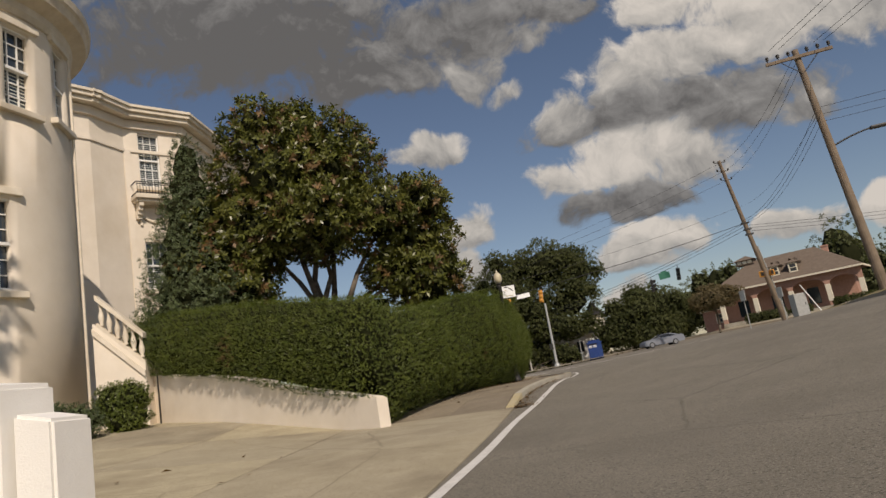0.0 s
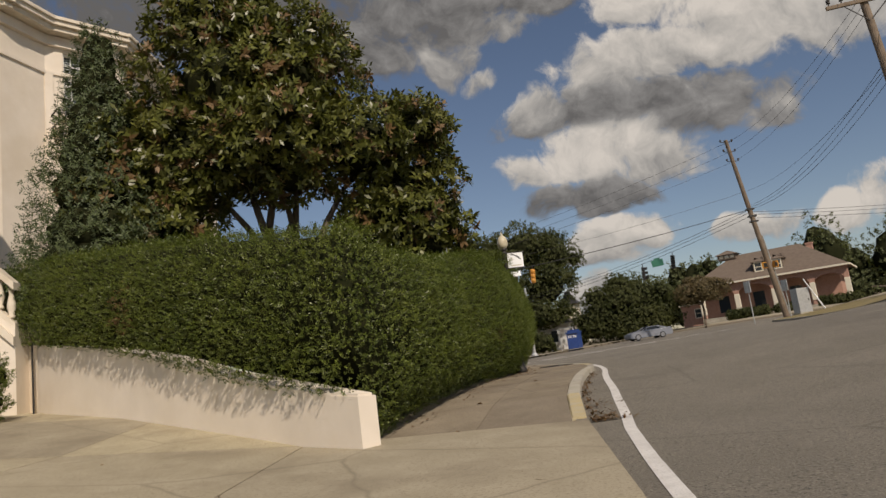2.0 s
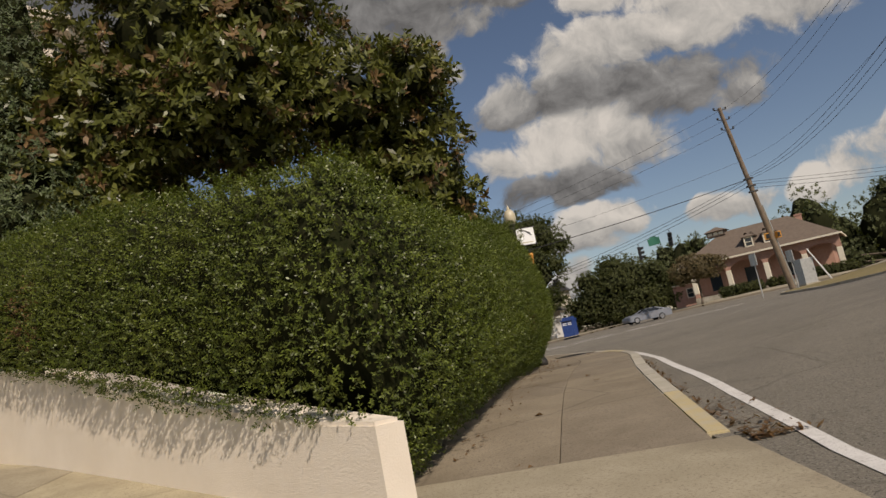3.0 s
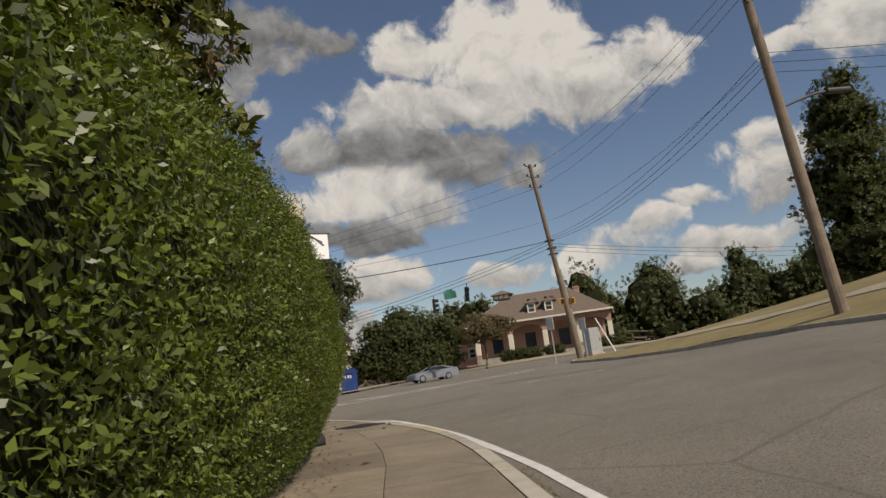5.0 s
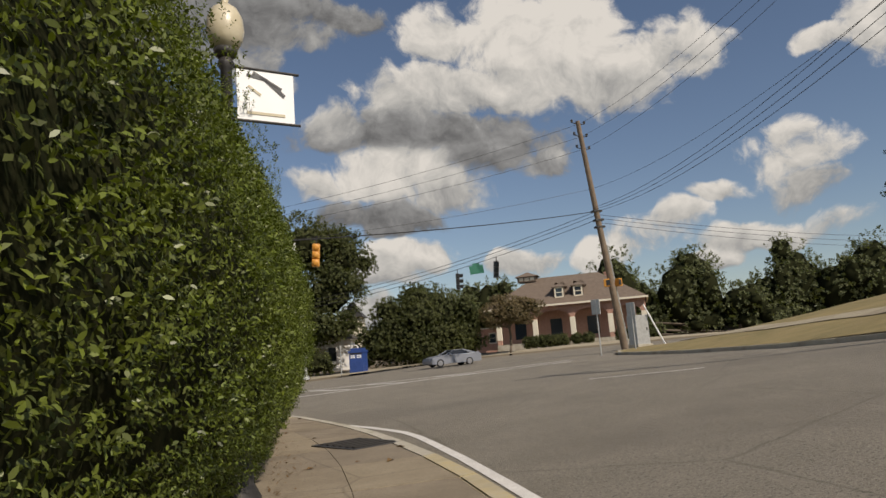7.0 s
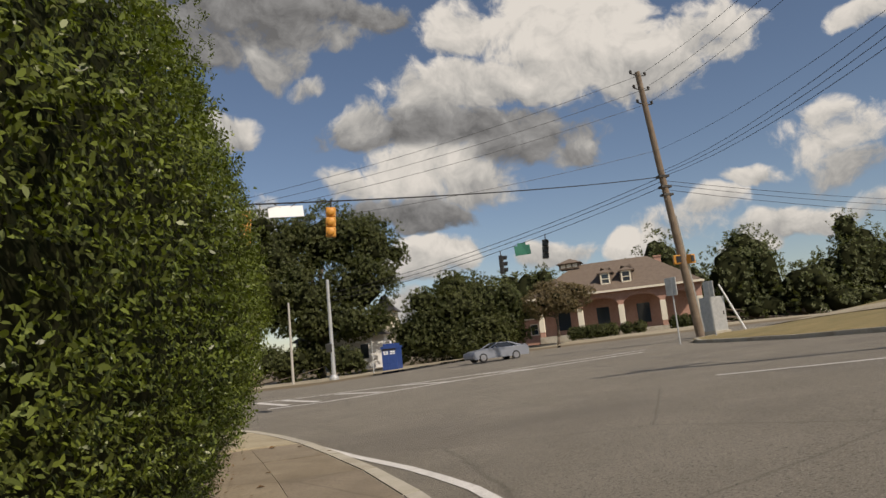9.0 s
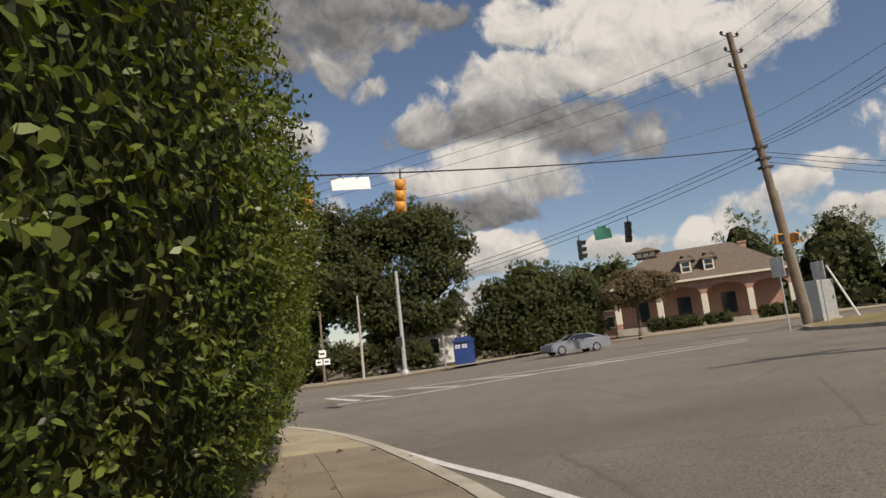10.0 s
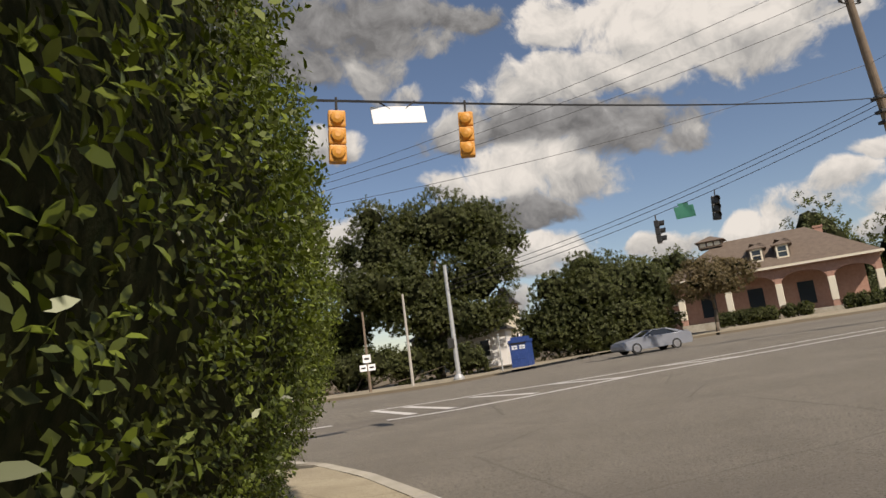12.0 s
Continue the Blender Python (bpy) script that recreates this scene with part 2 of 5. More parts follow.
bark = material("bark", [(0.09, 0.07, 0.05), (0.16, 0.13, 0.1)], 3.0, 0.95, 0.8, 20.0)
grass_mat = material("dry_grass", [(0.19, 0.155, 0.06), (0.27, 0.205, 0.09), (0.14, 0.125, 0.045)], 0.7, 0.95, 0.6, 25.0, stain=(0.3, 0.23, 0.1))
earth = material("earth", [(0.13, 0.1, 0.06), (0.18, 0.14, 0.08)], 0.5, 0.95, 0.5, 20.0)
pole_wood = material("weathered_pole_wood", [(0.16, 0.12, 0.085), (0.24, 0.185, 0.135)], 2.0, 0.9, 0.6, 30.0)
pale_wood = material("pale_grey_wood", [(0.36, 0.34, 0.3), (0.46, 0.43, 0.38)], 2.0, 0.85, 0.4, 30.0)
pole_metal = material("galvanised_metal", [(0.42, 0.43, 0.42), (0.52, 0.53, 0.52)], 5.0, 0.5, 0.1, metal=0.5)
cable_mat = material("black_cable", [(0.015, 0.015, 0.016), (0.025, 0.025, 0.026)], 5.0, 0.6, 0)
signal_yellow = material("signal_yellow", [(0.54, 0.23, 0.03), (0.62, 0.29, 0.045)], 6.0, 0.5, 0.1)
signal_dark = material("signal_lens_dark", [(0.02, 0.02, 0.018), (0.03, 0.028, 0.025)], 5.0, 0.3, 0)
sign_white = material("white_sign_back", [(0.82, 0.83, 0.82), (0.86, 0.87, 0.86)], 3.0, 0.45, 0.05)
sign_green = material("green_street_sign", [(0.02, 0.13, 0.085), (0.03, 0.15, 0.1)], 3.0, 0.4, 0.05)
banner_dark = material("dark_printed_banner", [(0.05, 0.05, 0.055), (0.16, 0.16, 0.16)], 6.0, 0.8, 0.1)
globe_mat = material("frosted_lamp_globe", [(0.5, 0.44, 0.3), (0.6, 0.54, 0.4)], 6.0, 0.35, 0.1)
roof_brown = material("brown_shingle", [(0.14, 0.105, 0.08), (0.18, 0.14, 0.105), (0.115, 0.085, 0.065)], 2.0, 0.9, 0.5, 12.0)
brick_pink = material("pinkish_brick", [(0.4, 0.22, 0.16), (0.48, 0.29, 0.22), (0.36, 0.2, 0.15)], 3.0, 0.9, 0.3, 20.0)
cream_paint = material("cream_paint", [(0.72, 0.66, 0.52), (0.78, 0.72, 0.58)], 3.0, 0.7, 0.1)
car_silver = material("silver_blue_car_paint", [(0.27, 0.29, 0.33), (0.31, 0.33, 0.37)], 2.0, 0.3, 0, metal=0.4)
tyre_mat = material("tyre_rubber", [(0.02, 0.02, 0.02), (0.03, 0.03, 0.03)], 10.0, 0.85, 0.2)
car_glass = glass("car_glass", (0.015, 0.018, 0.02), 0.04)
chrome = material("alloy_metal", [(0.5, 0.5, 0.52), (0.6, 0.6, 0.62)], 8.0, 0.3, 0, metal=0.9)
booth_blue = material("blue_booth_plastic", [(0.02, 0.055, 0.2), (0.03, 0.07, 0.25)], 3.0, 0.45, 0.1)
plain_dark = material("dark_recess", [(0.02, 0.018, 0.016), (0.03, 0.027, 0.024)], 3.0, 0.9, 0.1)


# ---------------------------------------------------------------- building helpers
def from_bm(name, bm, mat, smooth=False):
    me = bpy.data.meshes.new(name)
    bmesh.ops.recalc_face_normals(bm, faces=bm.faces)
    bm.to_mesh(me)
    bm.free()
    me.materials.append(mat)
    if smooth:
        me.polygons.foreach_set("use_smooth", [True] * len(me.polygons))
    return me


def part(name, bm, mat, parent=None, label="", smooth=False, kind=""):
    """Links a bmesh (or a mesh) as one object, under a thing or a part."""
    me = bm if isinstance(bm, bpy.types.Mesh) else from_bm(name, bm, mat, smooth)
    ob = new(name, me)
    if parent is not None:
        ob.parent = parent
    return tagged(ob, label, kind=kind)


def thing(name, label, category, m=Matrix(), group="", kind=""):
    ob = new(name)
    ob.empty_display_size = 0.2
    ob.matrix_world = m
    return tagged(ob, label, category, group, kind)


def box(bm, x, y, z, sx, sy, sz, turn=0.0, bevel=0.0, m=None):
    """A box centred at x, y, z."""
    mat4 = Matrix.Translation((x, y, z)) @ Matrix.Rotation(radians(turn), 4, "Z") @ Matrix.Diagonal((sx, sy, sz, 1))
    if m is not None:
        mat4 = m @ mat4
    vs = bmesh.ops.create_cube(bm, size=1, matrix=mat4)["verts"]
    if bevel:
        es = list({e for v in vs for e in v.link_edges})
        bmesh.ops.bevel(bm, geom=es, offset=bevel, segments=2, affect="EDGES", profile=0.6)
    return bm


def rod(bm, a, b, r0, r1=None, seg=10):
    """A tapered rod from a to b."""
    a, b = Vector(a), Vector(b)
    r1 = r0 if r1 is None else r1
    d = b - a
    m = Matrix.Translation((a + b) / 2) @ d.to_track_quat("Z", "Y").to_matrix().to_4x4()
    bmesh.ops.create_cone(bm, cap_ends=True, segments=seg, radius1=r0, radius2=r1, depth=d.length, matrix=m)
    return bm


def lathe(bm, profile, x=0, y=0, z=0, seg=16, m=Matrix()):
    """Turns a profile of (radius, height) about the upright axis."""
    rings = []
    for r, h in profile:
        rings.append([bm.verts.new(m @ Vector((x + r * math.cos(2 * math.pi * i / seg), y + r * math.sin(2 * math.pi * i / seg), z + h))) for i in range(seg)])
    for p, q in zip(rings, rings[1:]):
        for i in range(seg):
            bm.faces.new((p[i], p[(i + 1) % seg], q[(i + 1) % seg], q[i]))
    bm.faces.new(rings[0][::-1])
    bm.faces.new(rings[-1])
    return bm


def prism(bm, outline, z0, z1, m=Matrix()):
    """An upright prism over a flat outline of (x, y); z0 and z1 may be functions of x, y."""
    low = z0 if callable(z0) else (lambda x, y: z0)
    high = z1 if callable(z1) else (lambda x, y: z1)
    a = [bm.verts.new(m @ Vector((x, y, low(x, y)))) for x, y in outline]
    b = [bm.verts.new(m @ Vector((x, y, high(x, y)))) for x, y in outline]
    n = len(a)
    for i in range(n):
        bm.faces.new((a[i], a[(i + 1) % n], b[(i + 1) % n], b[i]))
    bm.faces.new(a[::-1])
    bm.faces.new(b)
    return bm


def arrays_mesh(name, verts, faces, mat):
    """A mesh from numpy arrays of vertices and of quads."""
    me = bpy.data.meshes.new(name)
    me.vertices.add(len(verts))
    me.vertices.foreach_set("co", np.asarray(verts, dtype=np.float32).ravel())
    k = faces.shape[1]
    me.loops.add(faces.size)
    me.loops.foreach_set("vertex_index", faces.astype(np.int32).ravel())
    me.polygons.add(len(faces))
    me.polygons.foreach_set("loop_start", np.arange(0, faces.size, k, dtype=np.int32))
    me.update(calc_edges=True)
    me.materials.append(mat)
    return me


def leaves_mesh(name, at, out, size, mat, rng, per=8, spread=0.5, slim=0.45, droop=0.0, twig=None, oval=False):
    """Sprigs at the points 'at' that grow along 'out': each has per leaves, folded along the midrib. size: leaf length."""
    n = len(at)
    at, out = np.asarray(at, float), np.asarray(out, float)
    out = out + rng.normal(0, 0.35, (n, 3))
    out /= np.linalg.norm(out, axis=1)[:, None]
    helper = rng.normal(0, 1, (n, 3))
    u = np.cross(out, helper)
    u /= np.linalg.norm(u, axis=1)[:, None]
    w = np.cross(out, u)
    length = size * (twig or per * 0.28)
    j = np.arange(per)
    along = (j // 2 + 0.4) / (per / 2)
    ang = (j % 2) * np.pi + (j // 2) * 1.35
    base = at[:, None, :] + out[:, None, :] * (along * length)[None, :, None]
    ang = ang[None, :] + rng.normal(0, 0.35, (n, per))
    side = u[:, None, :] * np.cos(ang)[..., None] + w[:, None, :] * np.sin(ang)[..., None]
    way = out[:, None, :] * (1 - spread) + side * (spread + 0.25) + rng.normal(0, 0.18, (n, per, 3))
    way[..., 2] -= droop
    way /= np.linalg.norm(way, axis=2)[..., None]
    flat = np.cross(way, out[:, None, :] + rng.normal(0, 0.25, (n, per, 3)))
    flat /= np.linalg.norm(flat, axis=2)[..., None] + 1e-9
    up = np.cross(flat, way)
    s = size * rng.uniform(0.65, 1.15, (n, per))[..., None]
    p0 = base
    tip = base + way * s
    mid = base + way * s * 0.48 - up * s * 0.06
    left = mid + flat * s * slim * 0.5 + up * s * 0.1
    right = mid - flat * s * slim * 0.5 + up * s * 0.1
    k = n * per
    if oval:
        rows = []
        for sgn in (1, -1):
            for f, wd, lift in ((0.3, 0.46, 0.09), (0.68, 0.4, 0.07)):
                rows.append(base + way * s * f + flat * s * slim * wd * sgn + up * s * lift)
        bent = tip - up * s * 0.08
        verts = np.stack([p0, rows[0], rows[1], bent, rows[3], rows[2]], axis=2).reshape(-1, 3)
        return arrays_mesh(name, verts, np.arange(k * 6).reshape(k, 6), mat)
    verts = np.stack([p0, left, tip, right], axis=2).reshape(-1, 3)
    faces = np.arange(k * 4).reshape(k, 4)
    return arrays_mesh(name, verts, faces, mat)


def inside(poly, x, y):
    c, n = False, len(poly)
    for i in range(n):
        x0, y0 = poly[i]
        x1, y1 = poly[(i + 1) % n]
        if (y0 > y) != (y1 > y) and x < (x1 - x0) * (y - y0) / (y1 - y0) + x0:
            c = not c
    return c


def lerp_line(line, v, key=1, out=0):
    """A polyline's other coordinate at v."""
    pts = sorted(line, key=lambda p: p[key])
    return float(np.interp(v, [p[key] for p in pts], [p[out] for p in pts]))


def resample(line, step):
    pts = [Vector(p) for p in line]
    outp, carry = [pts[0].copy()], 0.0
    for a, b in zip(pts, pts[1:]):
        d = (b - a).length
        s = step - carry
        while s < d:
            outp.append(a + (b - a) * (s / d))
            s += step
        carry = d - (s - step)
    outp.append(pts[-1].copy())
    return outp


def smooth_line(line, times=2):
    pts = [Vector(p) for p in line]
    for _ in range(times):
        q = [pts[0]]
        for a, b in zip(pts, pts[1:]):
            q += [a * 0.75 + b * 0.25, a * 0.25 + b * 0.75]
        pts = q + [pts[-1]]
    return pts


# ---------------------------------------------------------------- the ground
def ground_z(x, y):
    """Height of the road: nearly level along the kerb, rising to the right and up the drive to the left."""
    b = float(np.interp(y, [-10, 2, 9, 12, 16, 19, 23, 27, 32, 60], [-0.38, -0.3, -0.15, -0.11, 0.06, 0.1, 0.04, -0.02, -0.04, -0.03]))
    s = float(np.interp(y, [0, 20, 27, 35, 42, 62, 80], [0.085, 0.085, 0.08, 0.045, 0.033, 0.033, 0.05]))
    return b + s * min(max(0.0, x - 3.0), 30) + 0.08 * min(max(0.0, -x - 0.5), 10) * float(np.interp(y, [30, 40], [1, 0]))


KERB = smooth_line([(-0.1, -14), (0.2, -4), (0.42, 1), (0.64, 5), (0.93, 7), (1.13, 9.5), (1.29, 12), (1.38, 13.5), (1.68, 15.5), (2.1, 17.8), (2.62, 20), (3.05, 22.5), (3.25, 25), (3.25, 27.5), (3.1, 30), (2.77, 32), (2.38, 34), (1.78, 36), (1.0, 37.9), (-0.6, 39.8), (-3.2, 41.7), (-10, 43.2), (-45, 46)])


def sheet(name, outline, dz, mat, step, m_z=ground_z, label="", kind="structure", category=""):
    """A surface over an outline, that follows the ground."""
    bm = bmesh.new()
    bm.faces.new([bm.verts.new((x, y, 0)) for x, y in outline])
    bmesh.ops.triangulate(bm, faces=bm.faces)
    xs, ys = [p[0] for p in outline], [p[1] for p in outline]
    for axis, lo, hi in ((Vector((1, 0, 0)), min(xs), max(xs)), (Vector((0, 1, 0)), min(ys), max(ys))):
        v = math.ceil(lo / step) * step
        while v < hi:
            bmesh.ops.bisect_plane(bm, geom=bm.verts[:] + bm.edges[:] + bm.faces[:], plane_co=axis * v, plane_no=axis)
            v += step
    for v in bm.verts:
        v.co.z = m_z(v.co.x, v.co.y) + dz
    ob = part(name, bm, mat, None, label, smooth=True)
    return tagged(ob, label, category or name, kind=kind)


# one sheet of earth to the horizon
bm = bmesh.new()
xs = sorted(set(list(range(-60, 101, 5)) + [-1500, -600, -250, -120, 160, 300, 700, 1500]))
ys = sorted(set(list(range(-30, 121, 5)) + [-1500, -500, -120, 180, 300, 700, 1500]))
grid = [[bm.verts.new((x, y, ground_z(x, y) - 0.35)) for x in xs] for y in ys]
for r0, r1 in zip(grid, grid[1:]):
    for i in range(len(xs) - 1):
        bm.faces.new((r0[i], r0[i + 1], r1[i + 1], r1[i]))
tagged(part("ground", bm, earth, None, "bare earth and dry grass to the horizon"), "bare earth and dry grass to the horizon", "ground", kind="structure")

# the road: right of the kerb, with the side street beyond
FAR_KERB = [(-45, 62), (-10, 63.2), (4, 63.6), (9, 66), (14, 69), (19, 69.5), (24, 66.5), (30, 63.5), (60, 57)]
BANK_KERB = smooth_line([(9, -14), (10.5, 5), (12, 16), (14.3, 27), (16.6, 35), (17.9, 42), (18.0, 47.5), (19.5, 51), (25, 53.5), (60, 55)], 1)
road_outline = [(p.x - 0.12, p.y) for p in KERB] + FAR_KERB + [(p.x, p.y) for p in reversed(BANK_KERB)]
sheet("road", road_outline, 0.0, asphalt, 3.0, label="worn grey asphalt road at a junction")

# pavement slabs between the hedge and the kerb, and the drive before them
HEDGE = [(-0.78, 12.1), (-0.3, 13.6), (0.12, 16), (0.65, 18.6), (1.1, 20.6), (1.43, 22.8), (1.66, 24.8), (1.86, 26.5), (1.92, 28), (1.84, 29), (1.71, 30), (1.62, 31), (1.5, 33.0), (1.33, 34.6), (1.0, 35.5), (-0.2, 35.9), (-1.5, 36.0)]


def kerb_rise(y):
    return float(np.interp(y, [12.7, 13.5], [0.012, 0.11]))


pavement = thing("pavement", "tan concrete pavement and drive in slabs", "pavement", kind="structure")


def slab(outline, mat=concrete):
    cx, cy = sum(p[0] for p in outline) / len(outline), sum(p[1] for p in outline) / len(outline)
    bm = bmesh.new()
    lift = random.uniform(-0.004, 0.004)

    def top(x, y):
        return ground_z(x, y) + kerb_rise(y) + lift

    shrunk = []
    for x, y in outline:
        d = math.hypot(x - cx, y - cy)
        k = 1 - 0.006 / max(d, 0.1)
        shrunk.append((cx + (x - cx) * k, cy + (y - cy) * k))
    prism(bm, shrunk, lambda x, y: ground_z(x, y) - 0.08, top)
    part("slab", bm, mat, pavement)


def kerb_x(y):
    pts = [p for p in KERB if p.y < 38]
    return float(np.interp(y, [p.y for p in pts], [p.x for p in pts])) - 0.12


y = 12.6
while y < 33.4:
    y1 = min(y + 1.5, 33.6)
    hx0 = lerp_line(HEDGE[:14], y) - 0.7
    hx1 = lerp_line(HEDGE[:14], y1) - 0.7
    k0, k1 = kerb_x(y) - 0.045, kerb_x(y1) - 0.045
    m0, m1 = hx0 + (k0 - hx0) * 0.58, hx1 + (k1 - hx1) * 0.58
    slab([(hx0, y), (m0, y), (m1, y1), (hx1, y1)], pavement_concrete)
    slab([(m0, y), (k0, y), (k1, y1), (m1, y1)], pavement_concrete)
    y = y1
y = 33.6
while y < 37.4:
    y1 = min(y + 1.3, 37.5)
    slab([(-8, y), (kerb_x(y) - 0.045, y), (kerb_x(y1) - 0.045, y1), (-8, y1)])
    y = y1
rows_y = [-14, -10.5, -7, -4, -1.2, 1.4, 4.0, 6.6, 9.2, 12.6]
for a, b in zip(rows_y, rows_y[1:]):
    cols = [-14.0, -10.6, -7.4, -4.4, -1.7]
    for c, d in zip(cols, cols[1:]):
        slab([(c, a), (d, a), (d, b), (c, b)])
    slab([(-1.7, a), (kerb_x(a) + 0.12, a), (kerb_x(b) + 0.12, b), (-1.7, b)])
for a, b in ((12.6, 15.2), (15.2, 18.2)):
    for c, d in ((-14, -10.6), (-10.6, -7.4), (-7.4, -4.4), (-4.4, -1.2)):
        slab([(c, a), (d, a), (d, b), (c, b)])

# kerb stones with a worn yellow stretch
kerb = thing("kerb", "weathered concrete kerb, partly painted yellow", "kerb", kind="structure")


def kerb_run(line, width, side, rise, mat_of, parent, step=1.8):
    pts = resample(line, step)
    for a, b in zip(pts, pts[1:]):
        d = (b - a).normalized()
        n = Vector((-d.y, d.x)) * side
        g = d * 0.006
        o = [(a + g), (b - g), (b - g + n * width), (a + g + n * width)]
        bm = bmesh.new()
        prism(bm, [(p.x, p.y) for p in o], lambda x, y: ground_z(x, y) - 0.1, lambda x, y: ground_z(x, y) + rise(y))
        es = [e for e in bm.edges if e.verts[0].co.z > ground_z(e.verts[0].co.x, e.verts[0].co.y) and e.verts[1].co.z > ground_z(e.verts[1].co.x, e.verts[1].co.y)]
        bmesh.ops.bevel(bm, geom=es, offset=0.012, segments=2, affect="EDGES")
        part("kerb_stone", bm, mat_of((a.y + b.y) / 2), parent)


kerb_run([p for p in resample(KERB, 0.2) if p.y > 12.6], 0.16, 1, lambda y: kerb_rise(y) + 0.004, lambda y: yellow_kerb if y < 14.0 or 22.6 < y < 26 else kerb_mat, kerb, 1.5)
far_kerb = thing("kerb", "pale concrete kerb round the grass bank", "kerb", kind="structure")
kerb_run([p for p in BANK_KERB if p.x < 40], 0.16, -1, lambda y: 0.13, lambda y: kerb_mat, far_kerb, 3.0)


def stripe(name, line, width, label, gaps=0.0, dz=0.006):
    pts = resample(line, 0.8)
    bm = bmesh.new()
    row = []
    for i, p in enumerate(pts):
        d = (pts[min(i + 1, len(pts) - 1)] - pts[max(i - 1, 0)]).normalized()
        n = Vector((-d.y, d.x)) * width / 2
        row.append([bm.verts.new((q.x, q.y, ground_z(q.x, q.y) + dz)) for q in (p + n, p - n)])
    for a, b in zip(row, row[1:]):
        bm.faces.new((a[0], a[1], b[1], b[0]))
    return tagged(part(name, bm, road_paint), label, "road marking", kind="structure")


edge = []
for i, p in enumerate(KERB):
    d = (KERB[min(i + 1, len(KERB) - 1)] - KERB[max(i - 1, 0)]).normalized()
    edge.append(p + Vector((d.y, -d.x)) * float(np.interp(p.y, [2, 6, 10, 12, 13, 15, 18, 20, 22.5, 25, 27, 29, 31, 33, 35], [0.1, 0.12, 0.2, 0.32, 0.44, 0.47, 0.34, 0.24, 0.18, 0.22, 0.34, 0.48, 0.36, 0.18, 0.12])))
stripe("edge_line", [p for p in edge if p.y > -13 and p.x > -6], 0.11, "worn white edge line on the asphalt")
stripe("crosswalk_line", [Vector(p) for p in ((0.9, 49.6), (3.8, 49.9), (6.4, 48.9), (10.0, 48.6), (16.4, 49.0))], 0.25, "worn white crosswalk line")
stripe("crosswalk_line", [Vector(p) for p in ((1.5, 44.9), (5.0, 45.6), (8.0, 46.6), (15.4, 47.4))], 0.25, "worn white crosswalk line")
for x in (1.0, 1.9, 3.8, 6.0, 9.0):
    stripe("crosswalk_bar", [Vector((x, 49.5 - 0.08 * x)), Vector((x + 1.0 + 0.08 * x, 45.6 + 0.15 * x))], 0.26, "worn white crosswalk bar")
stripe("lane_dash", [Vector((9.35, 34.2)), Vector((10.8, 31.7))], 0.13, "short white lane line")
stripe("stop_line", [Vector((-3.6, 44.6)), Vector((0.2, 45.6))], 0.3, "worn white stop line")
stripe("stop_line", [Vector((-4.5, 49.5)), Vector((-0.8, 50.6))], 0.2, "worn white stop line")

# grass bank right of the road
def bank_z(x, y):
    kx = lerp_line([(p.x, p.y) for p in BANK_KERB if p.y < 51], y)
    d = max(0.0, x - kx)
    fall = float(np.interp(y, [10, 30, 44, 52], [1.0, 1.0, 0.7, 0.15]))
    return ground_z(kx, y) + 0.12 + fall * (0.21 * min(d, 16) + 0.08 * max(0, min(d - 16, 30))) + 0.05 * noise.noise(Vector((x * 0.4, y * 0.4, 0)))


grass_outline = [(p.x + 0.16, p.y) for p in BANK_KERB if p.y < 51.5] + [(26, 53.2), (60, 54), (90, 52), (90, -14)]
sheet("grass_bank", grass_outline, 0.0, grass_mat, 2.0, bank_z, "dry mown grass bank beside the road")
bm = bmesh.new()
row = []
for k in range(30):
    y = -4 + k * 1.9
    x = lerp_line([(p.x, p.y) for p in BANK_KERB if p.y < 51], y) + 3.6
    row.append([bm.verts.new((q, y, bank_z(q, y) + 0.03)) for q in (x, x + 1.4)])
for a, b in zip(row, row[1:]):
    bm.faces.new((a[0], a[1], b[1], b[0]))
tagged(part("bank_path", bm, concrete), "pale concrete path across the grass bank", "path", kind="structure")
# far pavement
sheet("far_pavement", [(-45, 62.2), (-10, 63.4), (4, 63.8), (9, 66.2), (14, 69.2), (19, 69.7), (24, 66.7), (30, 63.7), (60, 57.2), (60, 62), (30, 70), (20, 75), (8, 72), (-45, 70)], 0.13, concrete, 4.0, label="pale concrete far pavement")

# ---------------------------------------------------------------- low garden wall
WALL = [(-0.95, 11.95), (-2.9, 13.5), (-5.0, 15.1), (-7.7, 17.05), (-8.9, 17.9)]


def wall_top(x):
    return ground_z(x, 14) + float(np.interp(-x, [0.95, 1.6, 3.0, 4.3, 5.5, 7.7, 8.9], [0.5, 0.52, 0.74, 1.02, 1.2, 1.42, 1.42]))


garden_wall = thing("garden_wall", "low cream stucco garden wall under the hedge", "wall", kind="structure")
bm = bmesh.new()
w = smooth_line(WALL, 1)
front, rear = [], []
for i, p in enumerate(w):
    d = (w[min(i + 1, len(w) - 1)] - w[max(i - 1, 0)]).normalized()
    front.append(p)
    rear.append(p + Vector((-d.y, d.x)) * -0.24)
outline = [(p.x, p.y) for p in front] + [(p.x, p.y) for p in reversed(rear)]
prism(bm, outline, lambda x, y: ground_z(x, y) - 0.15, lambda x, y: wall_top(x))
es = [e for e in bm.edges if min(v.co.z - ground_z(v.co.x, v.co.y) for v in e.verts) > 0.2]
bmesh.ops.bevel(bm, geom=es, offset=0.025, segments=2, affect="EDGES")
part("wall_body", bm, stucco, garden_wall)
bm = bmesh.new()
